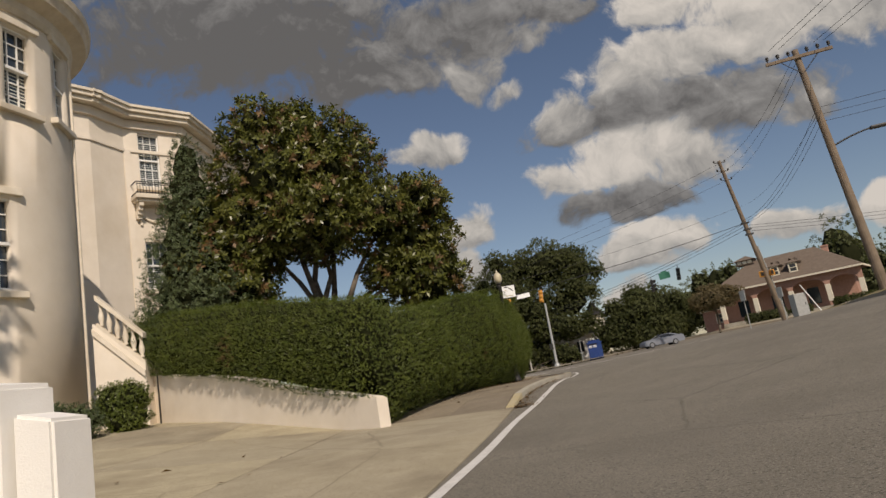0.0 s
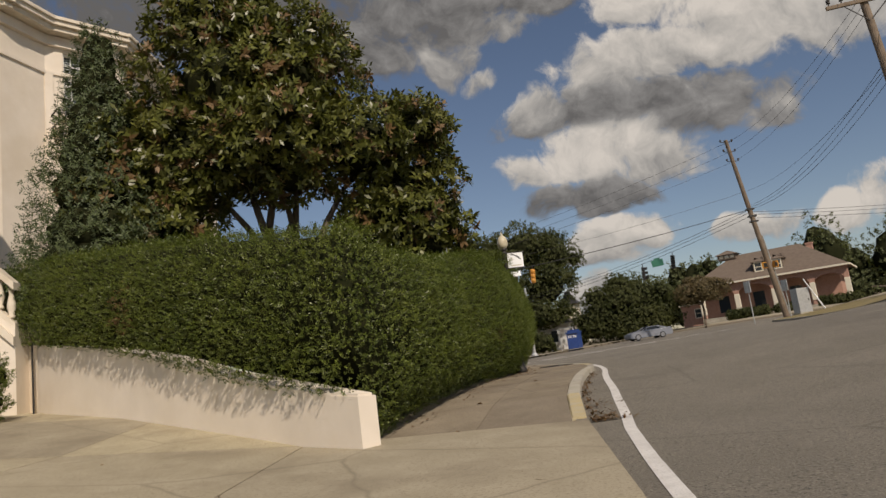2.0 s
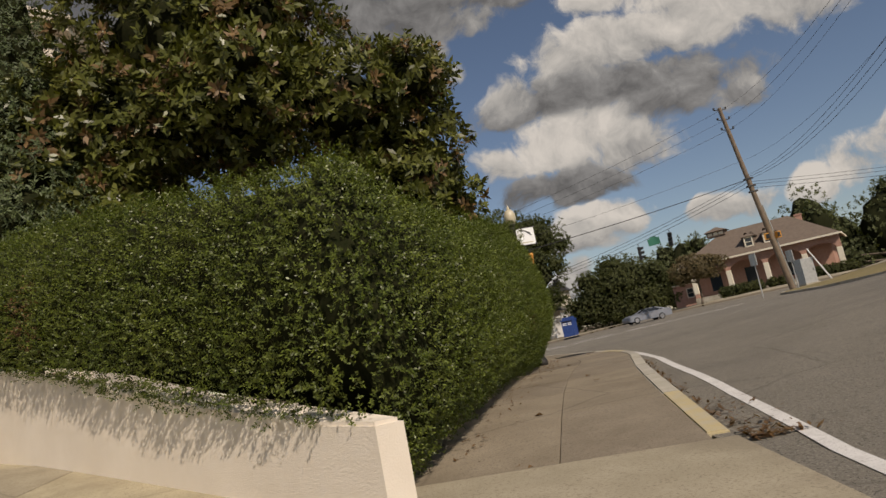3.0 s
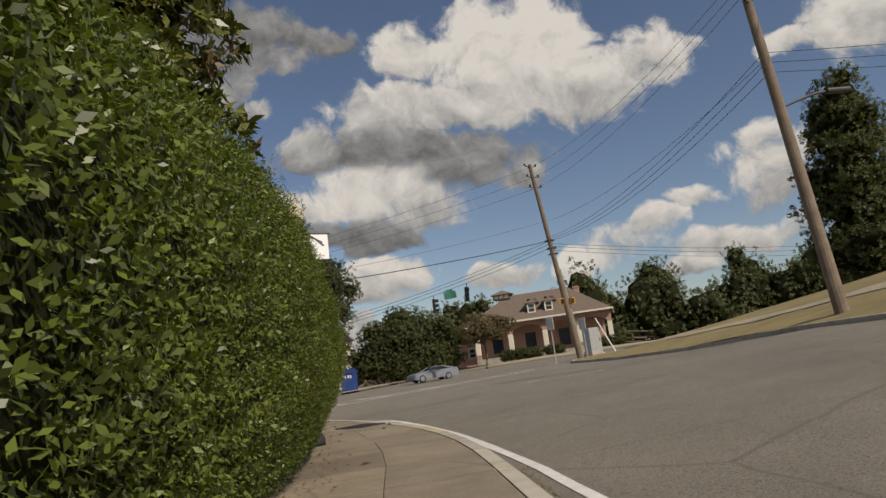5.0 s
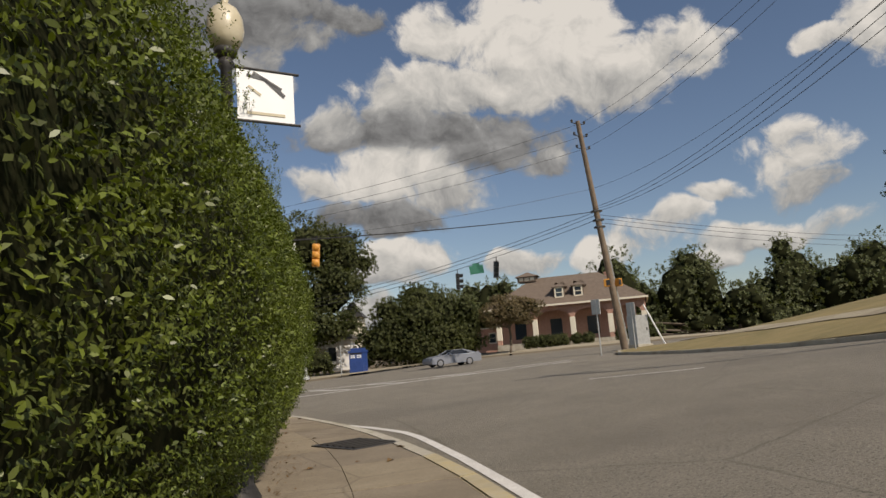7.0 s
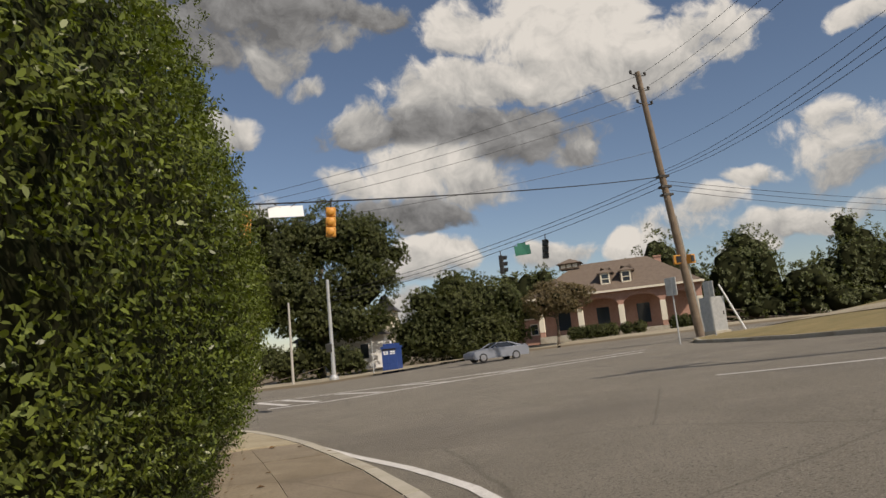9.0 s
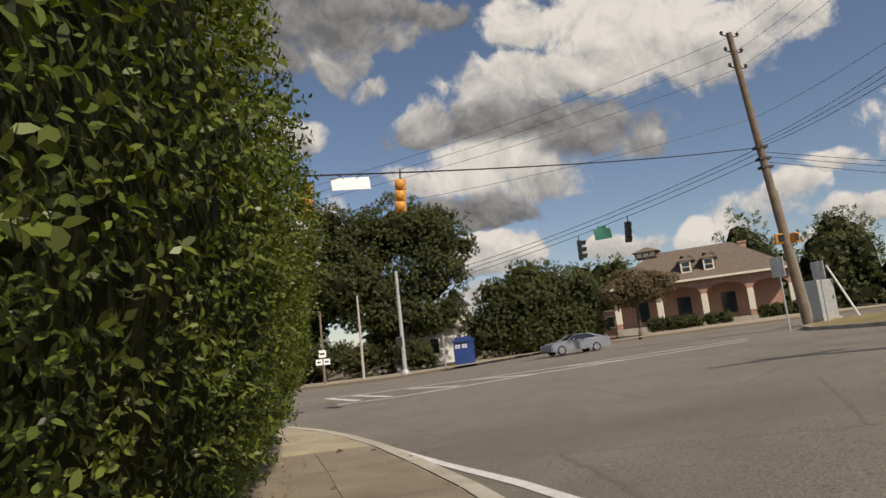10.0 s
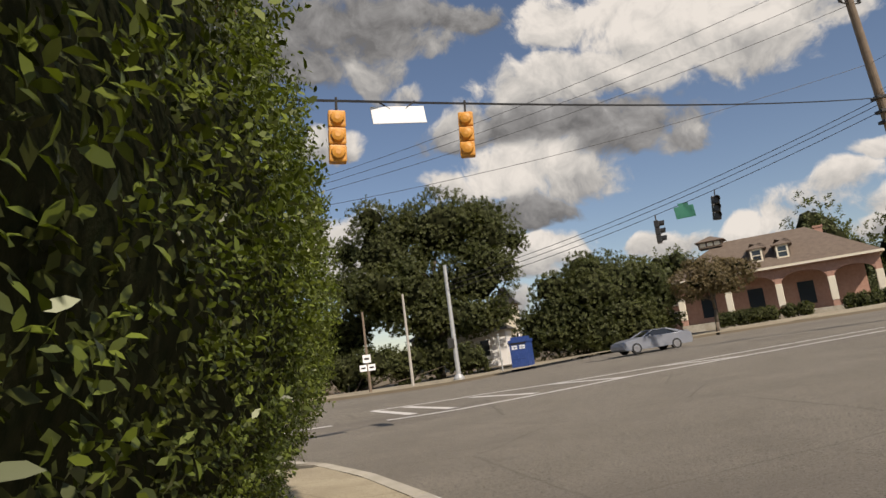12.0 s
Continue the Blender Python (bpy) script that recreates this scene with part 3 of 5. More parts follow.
box(bm, -7.62, 16.88, wall_top(-7.6) - 0.6, 0.03, 0.05, 1.3, 40)
part("joint", bm, plain_dark, garden_wall, "dark vertical joint")

# white gate piers beside the drive
gate_pier = thing("gate_pier", "white stucco pier with a sloping top", "pier")
bm = bmesh.new()
prism(bm, [(-2.9, 4.0), (-1.36, 4.0), (-1.31, 4.45), (-2.9, 4.45)], lambda x, y: ground_z(x, y) - 0.1, lambda x, y: 0.98 + 0.22 * max(0, -1.75 - x))
bmesh.ops.bevel(bm, geom=bm.edges[:], offset=0.03, segments=2, affect="EDGES")
part("pier_body", bm, stucco_white, gate_pier)
bm = bmesh.new()
prism(bm, [(-1.33, 4.08), (-1.08, 4.08), (-1.06, 4.42), (-1.31, 4.42)], lambda x, y: ground_z(x, y) - 0.1, lambda x, y: 0.8 - 0.25 * (x + 1.31))
bmesh.ops.bevel(bm, geom=bm.edges[:], offset=0.02, segments=2, affect="EDGES")
part("pier_buttress", bm, stucco_white, gate_pier)


# ---------------------------------------------------------------- hedge
rng = np.random.default_rng(4)
hedge = thing("hedge", "tall clipped privet hedge behind a low wall", "hedge")
# outline of the hedge: along the pavement, round the far end and back, then along the wall
front_line = [Vector((x + 0.0, y + 0.0)) for x, y in reversed(WALL[1:])] + [Vector((-1.45, 12.42))]
street = [Vector(p) for p in HEDGE]
face = smooth_line(front_line + street + [Vector((-3.5, 36.0))], 2)
face = resample(face, 0.1)


def profile(h, y):
    """How far the face bulges out at the relative height h: steep near the drive, leaning back further along."""
    steep = float(np.interp(h, [0.0, 0.12, 0.35, 0.6, 0.82, 0.94, 1.0], [-0.38, -0.14, 0.12, 0.16, 0.06, -0.12, -0.4]))
    leaning = float(np.interp(h, [0.0, 0.12, 0.25, 0.38, 0.52, 0.7, 0.86, 0.95, 1.0], [-0.4, -0.18, 0.05, 0.15, 0.16, 0.0, -0.2, -0.38, -0.6]))
    f = min(max((y - 18.5) / 3.5, 0.0), 1.0)
    return steep + (leaning - steep) * f


def hedge_base(p):
    if p.y < 19 and p.x < -1.0:
        return wall_top(p.x) - 0.03
    return ground_z(p.x, p.y) + kerb_rise(p.y) + 0.03


def hedge_height(p):
    if p.y < 19 and p.x < -0.6:
        return float(np.interp(-p.x, [0.6, 2, 4, 8.9], [2.26, 2.48, 2.95, 3.75]))
    return float(np.interp(p.y, [12, 15, 17, 19, 21, 23, 27, 32], [2.1, 2.25, 2.55, 2.85, 3.05, 3.15, 3.35, 3.5]))


pts, outs, deep, deep_out = [], [], [], []
shoots, shoot_out = [], []
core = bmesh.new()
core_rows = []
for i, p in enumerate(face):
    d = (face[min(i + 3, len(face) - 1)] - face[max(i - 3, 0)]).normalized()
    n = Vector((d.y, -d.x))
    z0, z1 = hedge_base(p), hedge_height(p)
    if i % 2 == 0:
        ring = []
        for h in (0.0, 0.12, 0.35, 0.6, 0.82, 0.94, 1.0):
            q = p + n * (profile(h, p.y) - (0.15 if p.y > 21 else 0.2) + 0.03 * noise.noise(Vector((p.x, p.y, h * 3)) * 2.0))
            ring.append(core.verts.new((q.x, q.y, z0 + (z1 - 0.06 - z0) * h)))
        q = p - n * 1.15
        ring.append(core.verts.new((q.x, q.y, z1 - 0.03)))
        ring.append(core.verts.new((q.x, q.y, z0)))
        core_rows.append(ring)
    near = 16 < p.y < 36.5 and p.x > -0.8
    count = int((540 if near else 720) * 0.1 * (z1 - z0))
    for _ in range(count):
        h = random.random() ** 0.9
        bulge = profile(h, p.y) + 0.04 * noise.noise(Vector((p.x, p.y, h * 2)) * 1.7) + (0.055 if near else 0.03) * noise.noise(Vector((p.x, p.y, h * 7)) * 4.5) + random.uniform(-0.1, 0.03)
        q = p + n * (bulge + (0.5 * (1 - h) ** 3 if p.y < 19 and p.x < -1.0 else 0.0)) + d * random.uniform(-0.05, 0.05)
        # sprigs left out, most past y 26.5, so the near-black shade shell shows
        if noise.noise(Vector((q.x, q.y, z0 + (z1 - z0) * h)) * 3.4) < (-0.12 if p.y > 26.5 else -0.3 if near else -0.5) and random.random() < (0.8 if p.y > 26.5 else 0.6):
            continue
        if 28.8 < p.y < 31.4 and random.random() < 0.5:
            continue
        pts.append((q.x, q.y, z0 + (z1 - z0) * h))
        tilt = 0.35 if h < 0.85 else 1.2
        outs.append((n.x, n.y, tilt + random.uniform(-0.3, 0.3)))
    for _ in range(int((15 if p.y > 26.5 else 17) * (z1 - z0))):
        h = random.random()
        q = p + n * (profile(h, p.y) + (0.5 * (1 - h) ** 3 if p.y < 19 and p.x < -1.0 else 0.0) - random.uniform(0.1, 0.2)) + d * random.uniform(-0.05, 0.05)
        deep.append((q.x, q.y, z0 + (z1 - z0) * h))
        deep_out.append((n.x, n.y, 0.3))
    for _ in range((random.random() < 0.8) * (4 if p.y > 25 else 1) if p.y > 17 else 0):
        h = random.uniform(0.15, 0.98)
        if 27 < p.y < 30.6 and 0.15 < h < 0.5 and random.random() < 0.8:
            continue
        q = p + n * (profile(h, p.y) - (0.14 if 27 < p.y < 30.6 else 0.03))
        shoots.append((q.x, q.y, z0 + (z1 - z0) * h))
        shoot_out.append((n.x, n.y + random.uniform(-0.5, 0.5), random.uniform(-0.1, 0.9)))
    for _ in range(int(0.1 * 1.2 * 150)):
        q = p - n * random.uniform(0.05, 1.2)
        pts.append((q.x, q.y, z1 - 0.03 + random.uniform(-0.05, 0.05) + 0.05 * noise.noise(Vector((q.x, q.y, 0)) * 1.5)))
        outs.append((random.uniform(-0.3, 0.3), random.uniform(-0.3, 0.3), 1.0))
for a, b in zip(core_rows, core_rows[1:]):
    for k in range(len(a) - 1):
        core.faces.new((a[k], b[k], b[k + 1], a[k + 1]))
part("hedge_core", core, hedge_core, hedge, "near-black shell for the shade among the twigs", smooth=True)
pts, outs = np.array(pts), np.array(outs)
part("inner_leaves", leaves_mesh("inner_leaves", deep, deep_out, 0.036, hedge_shaded, rng, 5, 0.6, 0.6), None, hedge, kind="stuff")
part("untrimmed_growth", leaves_mesh("untrimmed_growth", shoots, shoot_out, 0.029, hedge_leaf, rng, 12, 0.5, 0.5, 0.0, 5.6, True), None, hedge, "long untrimmed shoots", kind="stuff")
dry = np.zeros(len(pts), bool)
for c, r in (((-4.6, 14.8, 2.0), 0.42), ((1.6, 28.4, 1.9), 0.35), ((1.5, 31.5, 2.3), 0.25), ((0.6, 18.4, 1.1), 0.2)):
    dist = np.linalg.norm(pts - np.array(c), axis=1)
    dry |= (dist < r) & (rng.random(len(pts)) < 0.75 * (1 - dist / r) + 0.1)
close = (pts[:, 1] > 17) & (pts[:, 1] < 35) & (pts[:, 0] > 0)
part("hedge_leaves", leaves_mesh("hedge_leaves", pts[~dry & close], outs[~dry & close], 0.025, hedge_leaf, rng, 8, 0.5, 0.44, 0.0, 2.9, True), None, hedge, kind="stuff")
part("clipped_leaves", leaves_mesh("clipped_leaves", pts[~dry & ~close], outs[~dry & ~close], 0.029, hedge_leaf, rng, 7, 0.5, 0.5, 0.0, 2.4), None, hedge, kind="stuff")
if dry.any():
    part("dry_leaves", leaves_mesh("dry_leaves", pts[dry], outs[dry], 0.036, hedge_brown, rng, 6, 0.5, 0.45, 0.0, 2.2, True), None, hedge, "brown dry leaves", kind="stuff")

# fallen leaves on the drive and pavement
bm = bmesh.new()
for _ in range(70):
    x, y = random.uniform(-8, 0.6), random.uniform(3, 12)
    if random.random() < 0.35:
        y = random.uniform(12, 34)
        x = lerp_line(HEDGE[:14], y) + random.uniform(0.0, 1.2)
    z = ground_z(x, y) + kerb_rise(y) + 0.012
    a = random.uniform(0, 6.28)
    s = random.uniform(0.03, 0.07)
    u, v = Vector((math.cos(a), math.sin(a), 0)) * s, Vector((-math.sin(a), math.cos(a), 0)) * s * 0.45
    c = Vector((x, y, z))
    up = Vector((0, 0, s * random.uniform(0.1, 0.5)))
    bm.faces.new([bm.verts.new(q) for q in (c - u, c + v + up, c + u, c - v + up * 0.6)])
tagged(part("fallen_leaves", bm, hedge_brown), "scattered dry brown leaves on the concrete", "leaf litter", kind="stuff")
# dry litter caught in the gutter at the start of the kerb
bm = bmesh.new()
litter = random.Random(21)
for _ in range(420):
    y = 12.4 + 7.0 * litter.random() ** 2.6
    x = lerp_line([(p.x, p.y) for p in KERB if 10 < p.y < 22], y) + 0.03 + abs(litter.gauss(0, 0.11)) * (1.6 if y < 14 else 0.6)
    a = litter.uniform(0, 6.28)
    s = litter.uniform(0.02, 0.055)
    u, v = Vector((math.cos(a), math.sin(a), litter.uniform(-0.2, 0.6))) * s, Vector((-math.sin(a), math.cos(a), 0)) * s * 0.3
    c = Vector((x, y, ground_z(x, y) + 0.015 + litter.uniform(0, 0.02)))
    bm.faces.new([bm.verts.new(q) for q in (c - u, c + v, c + u, c - v)])
for _ in range(520):
    y = litter.uniform(12.6, 33.5)
    x = lerp_line(HEDGE[:14], y) + litter.gauss(-0.12, 0.13)
    a = litter.uniform(0, 6.28)
    s = litter.uniform(0.015, 0.035)
    u, v = Vector((math.cos(a), math.sin(a), litter.uniform(-0.2, 0.5))) * s, Vector((-math.sin(a), math.cos(a), 0)) * s * 0.4
    c = Vector((x, y, ground_z(x, y) + kerb_rise(y) + 0.014 + litter.uniform(0, 0.012)))
    bm.faces.new([bm.verts.new(q) for q in (c - u, c + v, c + u, c - v)])
tagged(part("gutter_litter", bm, hedge_brown), "brown dry leaves in the gutter and under the hedge", "leaf litter", kind="stuff")
DRX, DRY = 2.68, 27.9
# iron drain cover in the pavement
drain = thing("drain_cover", "dark iron drain cover in the pavement corner", "drain cover", pose(DRX, DRY, ground_z(DRX, DRY) + kerb_rise(DRY) + 0.006, 0, 0, 25))
bm = bmesh.new()
box(bm, 0, 0, 0.0, 0.75, 1.0, 0.02, 0, 0.006)
part("cover_frame", bm, iron, drain)
for k in range(6):
    bm = bmesh.new()
    box(bm, 0, -0.38 + 0.15 * k, 0.014, 0.6, 0.07, 0.012)
    part("bar", bm, plain_dark, drain)

# ---------------------------------------------------------------- trees
def limb(bm, a, b, r0, r1, bends=3, wob=0.12):
    a, b = Vector(a), Vector(b)
    prev, pr = a, r0
    for k in range(1, bends + 1):
        f = k / bends
        q = a.lerp(b, f) + (Vector((random.uniform(-1, 1), random.uniform(-1, 1), 0)) * wob * (b - a).length * (0 if k == bends else 0.5))
        r = r0 + (r1 - r0) * f
        rod(bm, prev, q, pr, r, 8)
        prev, pr = q, r


def lobes_points(lobes, density, rough, gen):
    """Points on the outer shells of crown lobes (x, y, z, rx, ry, rz), with holes, and their ways out."""
    P, N = [], []
    for x, y, z, rx, ry, rz in lobes:
        k = int(density * (rx * ry + rx * rz + ry * rz) * 4)
        v = gen.normal(0, 1, (k, 3))
        v /= np.linalg.norm(v, axis=1)[:, None]
        depth = 1 - np.abs(gen.normal(0, 0.16, k))
        bumps = np.array([noise.noise(Vector(q) * 2.3 + Vector((x, y, z))) for q in v]) * rough
        keep = np.array([noise.noise(Vector(q) * 3.1 + Vector((z, x, y))) for q in v]) > -0.34
        p = np.array([x, y, z]) + v * np.array([rx, ry, rz]) * (depth + bumps)[:, None]
        P.append(p[keep])
        N.append(v[keep])
    return np.concatenate(P), np.concatenate(N)


def lobe_core(bm, lobes, shrink, rough=0.12):
    for x, y, z, rx, ry, rz in lobes:
        vs = bmesh.ops.create_icosphere(bm, subdivisions=3, radius=1)["verts"]
        for v in vs:
            k = shrink * (1 + rough * 2 * noise.noise(v.co * 2.0 + Vector((x, y, z))))
            v.co = Vector((x + v.co.x * rx * k, y + v.co.y * ry * k, z + v.co.z * rz * k))


def tree(name, label, base, lobes, leaf, mat, density, per=8, height=None, trunk_r=0.2, rough=0.18, core=0.0, category="tree", droop=0.0, slim=0.45, rust=None, group="", tufts=0):
    t = thing(name, label, category, Matrix.Translation(base), group)
    if tufts:
        g2 = random.Random(int(abs(base[0] * 13 + base[1] * 5)))
        extra = []
        for x, y, z, a, b, c in lobes:
            for _ in range(tufts):
                v = Vector((g2.gauss(0, 1), g2.gauss(0, 1), g2.gauss(0, 0.8))).normalized()
                k = g2.uniform(0.28, 0.5)
                extra.append((x + v.x * a * 0.88, y + v.y * b * 0.88, z + v.z * c * 0.88, a * k, b * k, c * k))
        lobes = lobes + extra
    off = Vector(base)
    bm = bmesh.new()
    local = [(x - off.x, y - off.y, z - off.z, a, b, c) for x, y, z, a, b, c in lobes]
    cx = sum(l[0] for l in local) / len(local)
    cy = sum(l[1] for l in local) / len(local)
    fork = min(l[2] - l[5] * 0.5 for l in local)
    limb(bm, (0, 0, -0.1), (cx * 0.2, cy * 0.2, fork), trunk_r, trunk_r * 0.75)
    for l in local[:9]:
        limb(bm, (cx * 0.2, cy * 0.2, fork * 0.9), (l[0], l[1], l[2]), trunk_r * 0.55, trunk_r * 0.15, 4)
    part("trunk", bm, bark, t, smooth=True)
    gen = np.random.default_rng(int(abs(base[0] * 31 + base[1] * 7)) + 3)
    P, N = lobes_points(local, density, rough, gen)
    N = N + np.array([0, 0, 0.25])
    if rust is not None:
        pick = gen.random(len(P)) < rust
        part("rust_leaves", leaves_mesh("rust_leaves", P[pick], N[pick], leaf, magnolia_brown, gen, per, 0.6, slim, droop, 1.0), None, t, "rust-brown leaf undersides", kind="stuff")
        P, N = P[~pick], N[~pick]
    part("crown", leaves_mesh("crown", P, N, leaf, mat, gen, per, 0.6, slim, droop, 1.2), None, t, kind="stuff")
    # solid near-black blobs added for the shade within the crown
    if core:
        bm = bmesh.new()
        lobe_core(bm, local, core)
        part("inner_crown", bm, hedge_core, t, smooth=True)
    return t


magnolia_lobes = [(-4.7, 19.5, 7.5, 2.0, 1.7, 1.8), (-3.2, 19.9, 7.6, 1.6, 1.5, 1.7), (-5.6, 19.3, 5.8, 1.5, 1.5, 1.2), (-3.6, 19.2, 5.85, 1.6, 1.5, 0.95), (-1.7, 20.1, 5.75, 1.6, 1.5, 1.2), (-0.95, 20.7, 4.8, 1.3, 1.3, 1.2), (-6.7, 18.7, 4.8, 1.2, 1.1, 0.9), (-1.2, 20.4, 4.1, 1.3, 1.2, 0.8), (-4.3, 19.7, 9.0, 0.9, 0.9, 0.7), (-6.0, 19.2, 4.2, 1.2, 1.1, 0.7), (-0.75, 20.5, 3.4, 1.0, 1.0, 0.8)]
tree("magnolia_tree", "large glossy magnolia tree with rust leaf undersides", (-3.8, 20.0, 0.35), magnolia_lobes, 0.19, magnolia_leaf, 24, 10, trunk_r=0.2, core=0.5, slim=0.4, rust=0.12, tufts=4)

cyp = [(-7.15, 18.6, 2.8 + 0.75 * k, 2.0 - 0.215 * k, 1.9 - 0.21 * k, 0.95) for k in range(8)]
tree("cypress_tree", "grey-green conical cypress beside the house", (-7.15, 18.6, 0.5), cyp, 0.09, cypress_leaf, 75, 8, trunk_r=0.13, core=0.7, slim=0.3)

shrub = [(-7.45, 15.3, 1.38, 0.46, 0.45, 0.45), (-7.8, 15.2, 1.32, 0.44, 0.4, 0.5), (-7.5, 15.25, 0.95, 0.5, 0.45, 0.4)]
tree("shrub", "small clipped shrub at the foot of the wall", (-7.55, 15.25, 0.55), shrub, 0.045, hedge_leaf, 380, 7, trunk_r=0.04, core=0.8, category="shrub")
shrub = [(-8.0, 14.2, 1.0, 0.55, 0.45, 0.4), (-8.4, 13.8, 1.1, 0.45, 0.45, 0.45)]
tree("shrub", "dark low shrub in front of the tower", (-8.3, 14.0, 0.55), shrub, 0.05, cypress_leaf, 300, 7, trunk_r=0.04, core=0.8, category="shrub")

# far trees
oak = [(1.5, 88, 11.5, 4.0, 4, 4.0), (6.5, 88, 13.0, 4.2, 4, 3.5), (10.5, 87.5, 11.5, 3.2, 3, 3.2), (3.0, 87, 7.2, 4.6, 4, 3.0), (9.0, 87, 7.8, 3.8, 3.5, 3.0), (-1.0, 88, 7.6, 3.0, 3, 2.6), (6.0, 86, 4.9, 5.5, 3, 1.6)]
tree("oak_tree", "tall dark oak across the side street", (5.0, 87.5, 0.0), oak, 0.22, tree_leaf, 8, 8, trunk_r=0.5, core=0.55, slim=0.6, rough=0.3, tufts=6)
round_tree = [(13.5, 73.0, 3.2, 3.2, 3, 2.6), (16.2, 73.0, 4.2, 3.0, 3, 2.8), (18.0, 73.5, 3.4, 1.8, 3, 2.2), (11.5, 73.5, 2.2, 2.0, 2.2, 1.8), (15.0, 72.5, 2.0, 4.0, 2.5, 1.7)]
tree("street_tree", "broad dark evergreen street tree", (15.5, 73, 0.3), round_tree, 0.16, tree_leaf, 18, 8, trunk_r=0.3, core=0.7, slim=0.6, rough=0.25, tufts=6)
red = [(20.9, 70.5, 4.1, 1.7, 1.6, 1.0), (22.6, 70.2, 4.2, 1.7, 1.5, 0.95), (21.6, 70.3, 4.9, 1.3, 1.4, 0.6)]
tree("small_tree", "small reddish-brown ornamental street tree", (21.5, 70.4, 0.7), red, 0.11, redbud_leaf, 48, 7, trunk_r=0.12, core=0.4, slim=0.6, rough=0.3, tufts=5)
ever = [(36.5, 43, 4.6 + 1.6 * k, 3.6 - 0.33 * k, 3.4 - 0.3 * k, 1.7) for k in range(7)] + [(39.5, 42, 5, 2.6, 2.6, 2.6), (41.5, 40, 6.0, 2.6, 2.6, 3.2)]
tree("tall_evergreen", "tall dark magnolia behind the grass bank", (36.5, 43, 2.2), ever, 0.21, tree_leaf, 9.5, 8, trunk_r=0.35, core=0.6, slim=0.5, rough=0.3, tufts=6)
under = [(-7.5 + 2.4 * k, 84 + (k % 3) * 1.5, 1.3 + 0.5 * (k % 2), 1.7, 1.5, 1.3 + 0.3 * (k % 3)) for k in range(7)] + [(-12, 86, 2.4, 3.0, 2.5, 2.4)]
tree("bushes", "dark bushes under the oak on the far corner", (-3, 84, 0.0), under, 0.2, tree_leaf, 9, 8, trunk_r=0.1, core=0.75, category="bush", slim=0.6, tufts=4)
left_tree = [(-9, 92, 4.2, 4, 4, 3.0), (-4, 91, 4.4, 3.2, 3, 3.0), (-14, 95, 5.0, 4, 4, 4.0), (-22, 98, 6.0, 6, 5, 5.0)]
tree("street_tree", "bushy green trees down the side street", (-6, 92, 0.0), left_tree, 0.26, tree_leaf, 5, 8, trunk_r=0.3, core=0.65, slim=0.6, rough=0.3, tufts=6)
wood_lobes = []
gen0 = random.Random(8)
for k in range(34):
    x, y = 26 + k * 3.3 + gen0.uniform(-1.2, 1.2), 112 - k * 1.7 + gen0.uniform(-3, 3)
    tall = gen0.uniform(3.0, 6.6)
    wood_lobes.append((x, y, 2.2 + tall * 0.75, 3.9, 3.4, tall))
    wood_lobes.append((x + 2.2, y - 2.5, 2.6, 2.9, 2.4, 1.9))
wood = tree("woodland", "line of green trees behind the bank", (60, 90, 2.0), wood_lobes, 0.4, hazy_leaf, 1.7, 7, trunk_r=0.3, core=0.75, category="woods", slim=0.6, rough=0.3, tufts=2)
wood["kind"] = "stuff"

# the tree behind the camera, whose shadow falls on the tower
shade_lobes = [(-5.0, 3.6, 10.2, 1.5, 1.5, 1.6), (-6.3, 3.4, 12.0, 1.7, 1.6, 1.8), (-6.1, 3.6, 8.4, 1.5, 1.5, 1.3), (-4.4, 3.4, 8.2, 0.9, 0.9, 0.9), (-7.6, 3.2, 10.2, 1.8, 1.6, 2.2)]
yard_tree = tree("yard_tree", "leafy yard tree that shades the tower", (-6.3, 3.2, 0.3), shade_lobes, 0.13, tree_leaf, 26, 8, trunk_r=0.22, slim=0.6)
# the mansion and its yard tree are laid out small, then grown about a point on the drive
GROW = Matrix.Translation((1.627, 0.43, 0.573)) @ Matrix.Scale(1.4, 4) @ Matrix.Translation((-1.627, -0.43, -0.573))
yard_tree.matrix_world = GROW @ yard_tree.matrix_world

# ---------------------------------------------------------------- poles and cables
def upole(name, label, base, top, r0, r1):
    p = thing(name, label, "utility pole", Matrix.Translation(base))
    d = Vector(top) - Vector(base)
    bm = bmesh.new()
    rod(bm, (0, 0, -0.3), d, r0, r1, 14)
    part("pole", bm, pole_wood, p, smooth=False)
    return p, d


P2B, P2T = Vector((20.9, 51.8, 0.9)), Vector((18.55, 50.0, 12.95))
P3B, P3T = Vector((15.5, 27.2, 1.25)), Vector((14.9, 27.5, 11.3))
pole2, d2 = upole("utility_pole", "tall weathered wooden utility pole with short insulator arms", P2B, P2T, 0.2, 0.12)
for k, f in enumerate((0.985, 0.93, 0.875)):
    for s in (-1, 1):
        c = d2 * f
        bm = bmesh.new()
        rod(bm, c, c + Vector((0.42 * s, 0.1 * s, 0.06)), 0.03, 0.025, 8)
        arm = part("insulator_arm", bm, iron, pole2)
        bm = bmesh.new()
        lathe(bm, [(0.02, 0), (0.07, 0.02), (0.05, 0.07), (0.075, 0.1), (0.04, 0.16)], c.x + 0.42 * s, c.y + 0.1 * s, c.z + 0.06, 10)
        part("insulator", bm, iron, arm)
bm = bmesh.new()
rod(bm, d2 * 0.0 + Vector((0.22, 0, 0)), d2 * 0.45 + Vector((0.2, 0, 0)), 0.05, 0.05, 8)
part("conduit", bm, pole_metal, pole2)
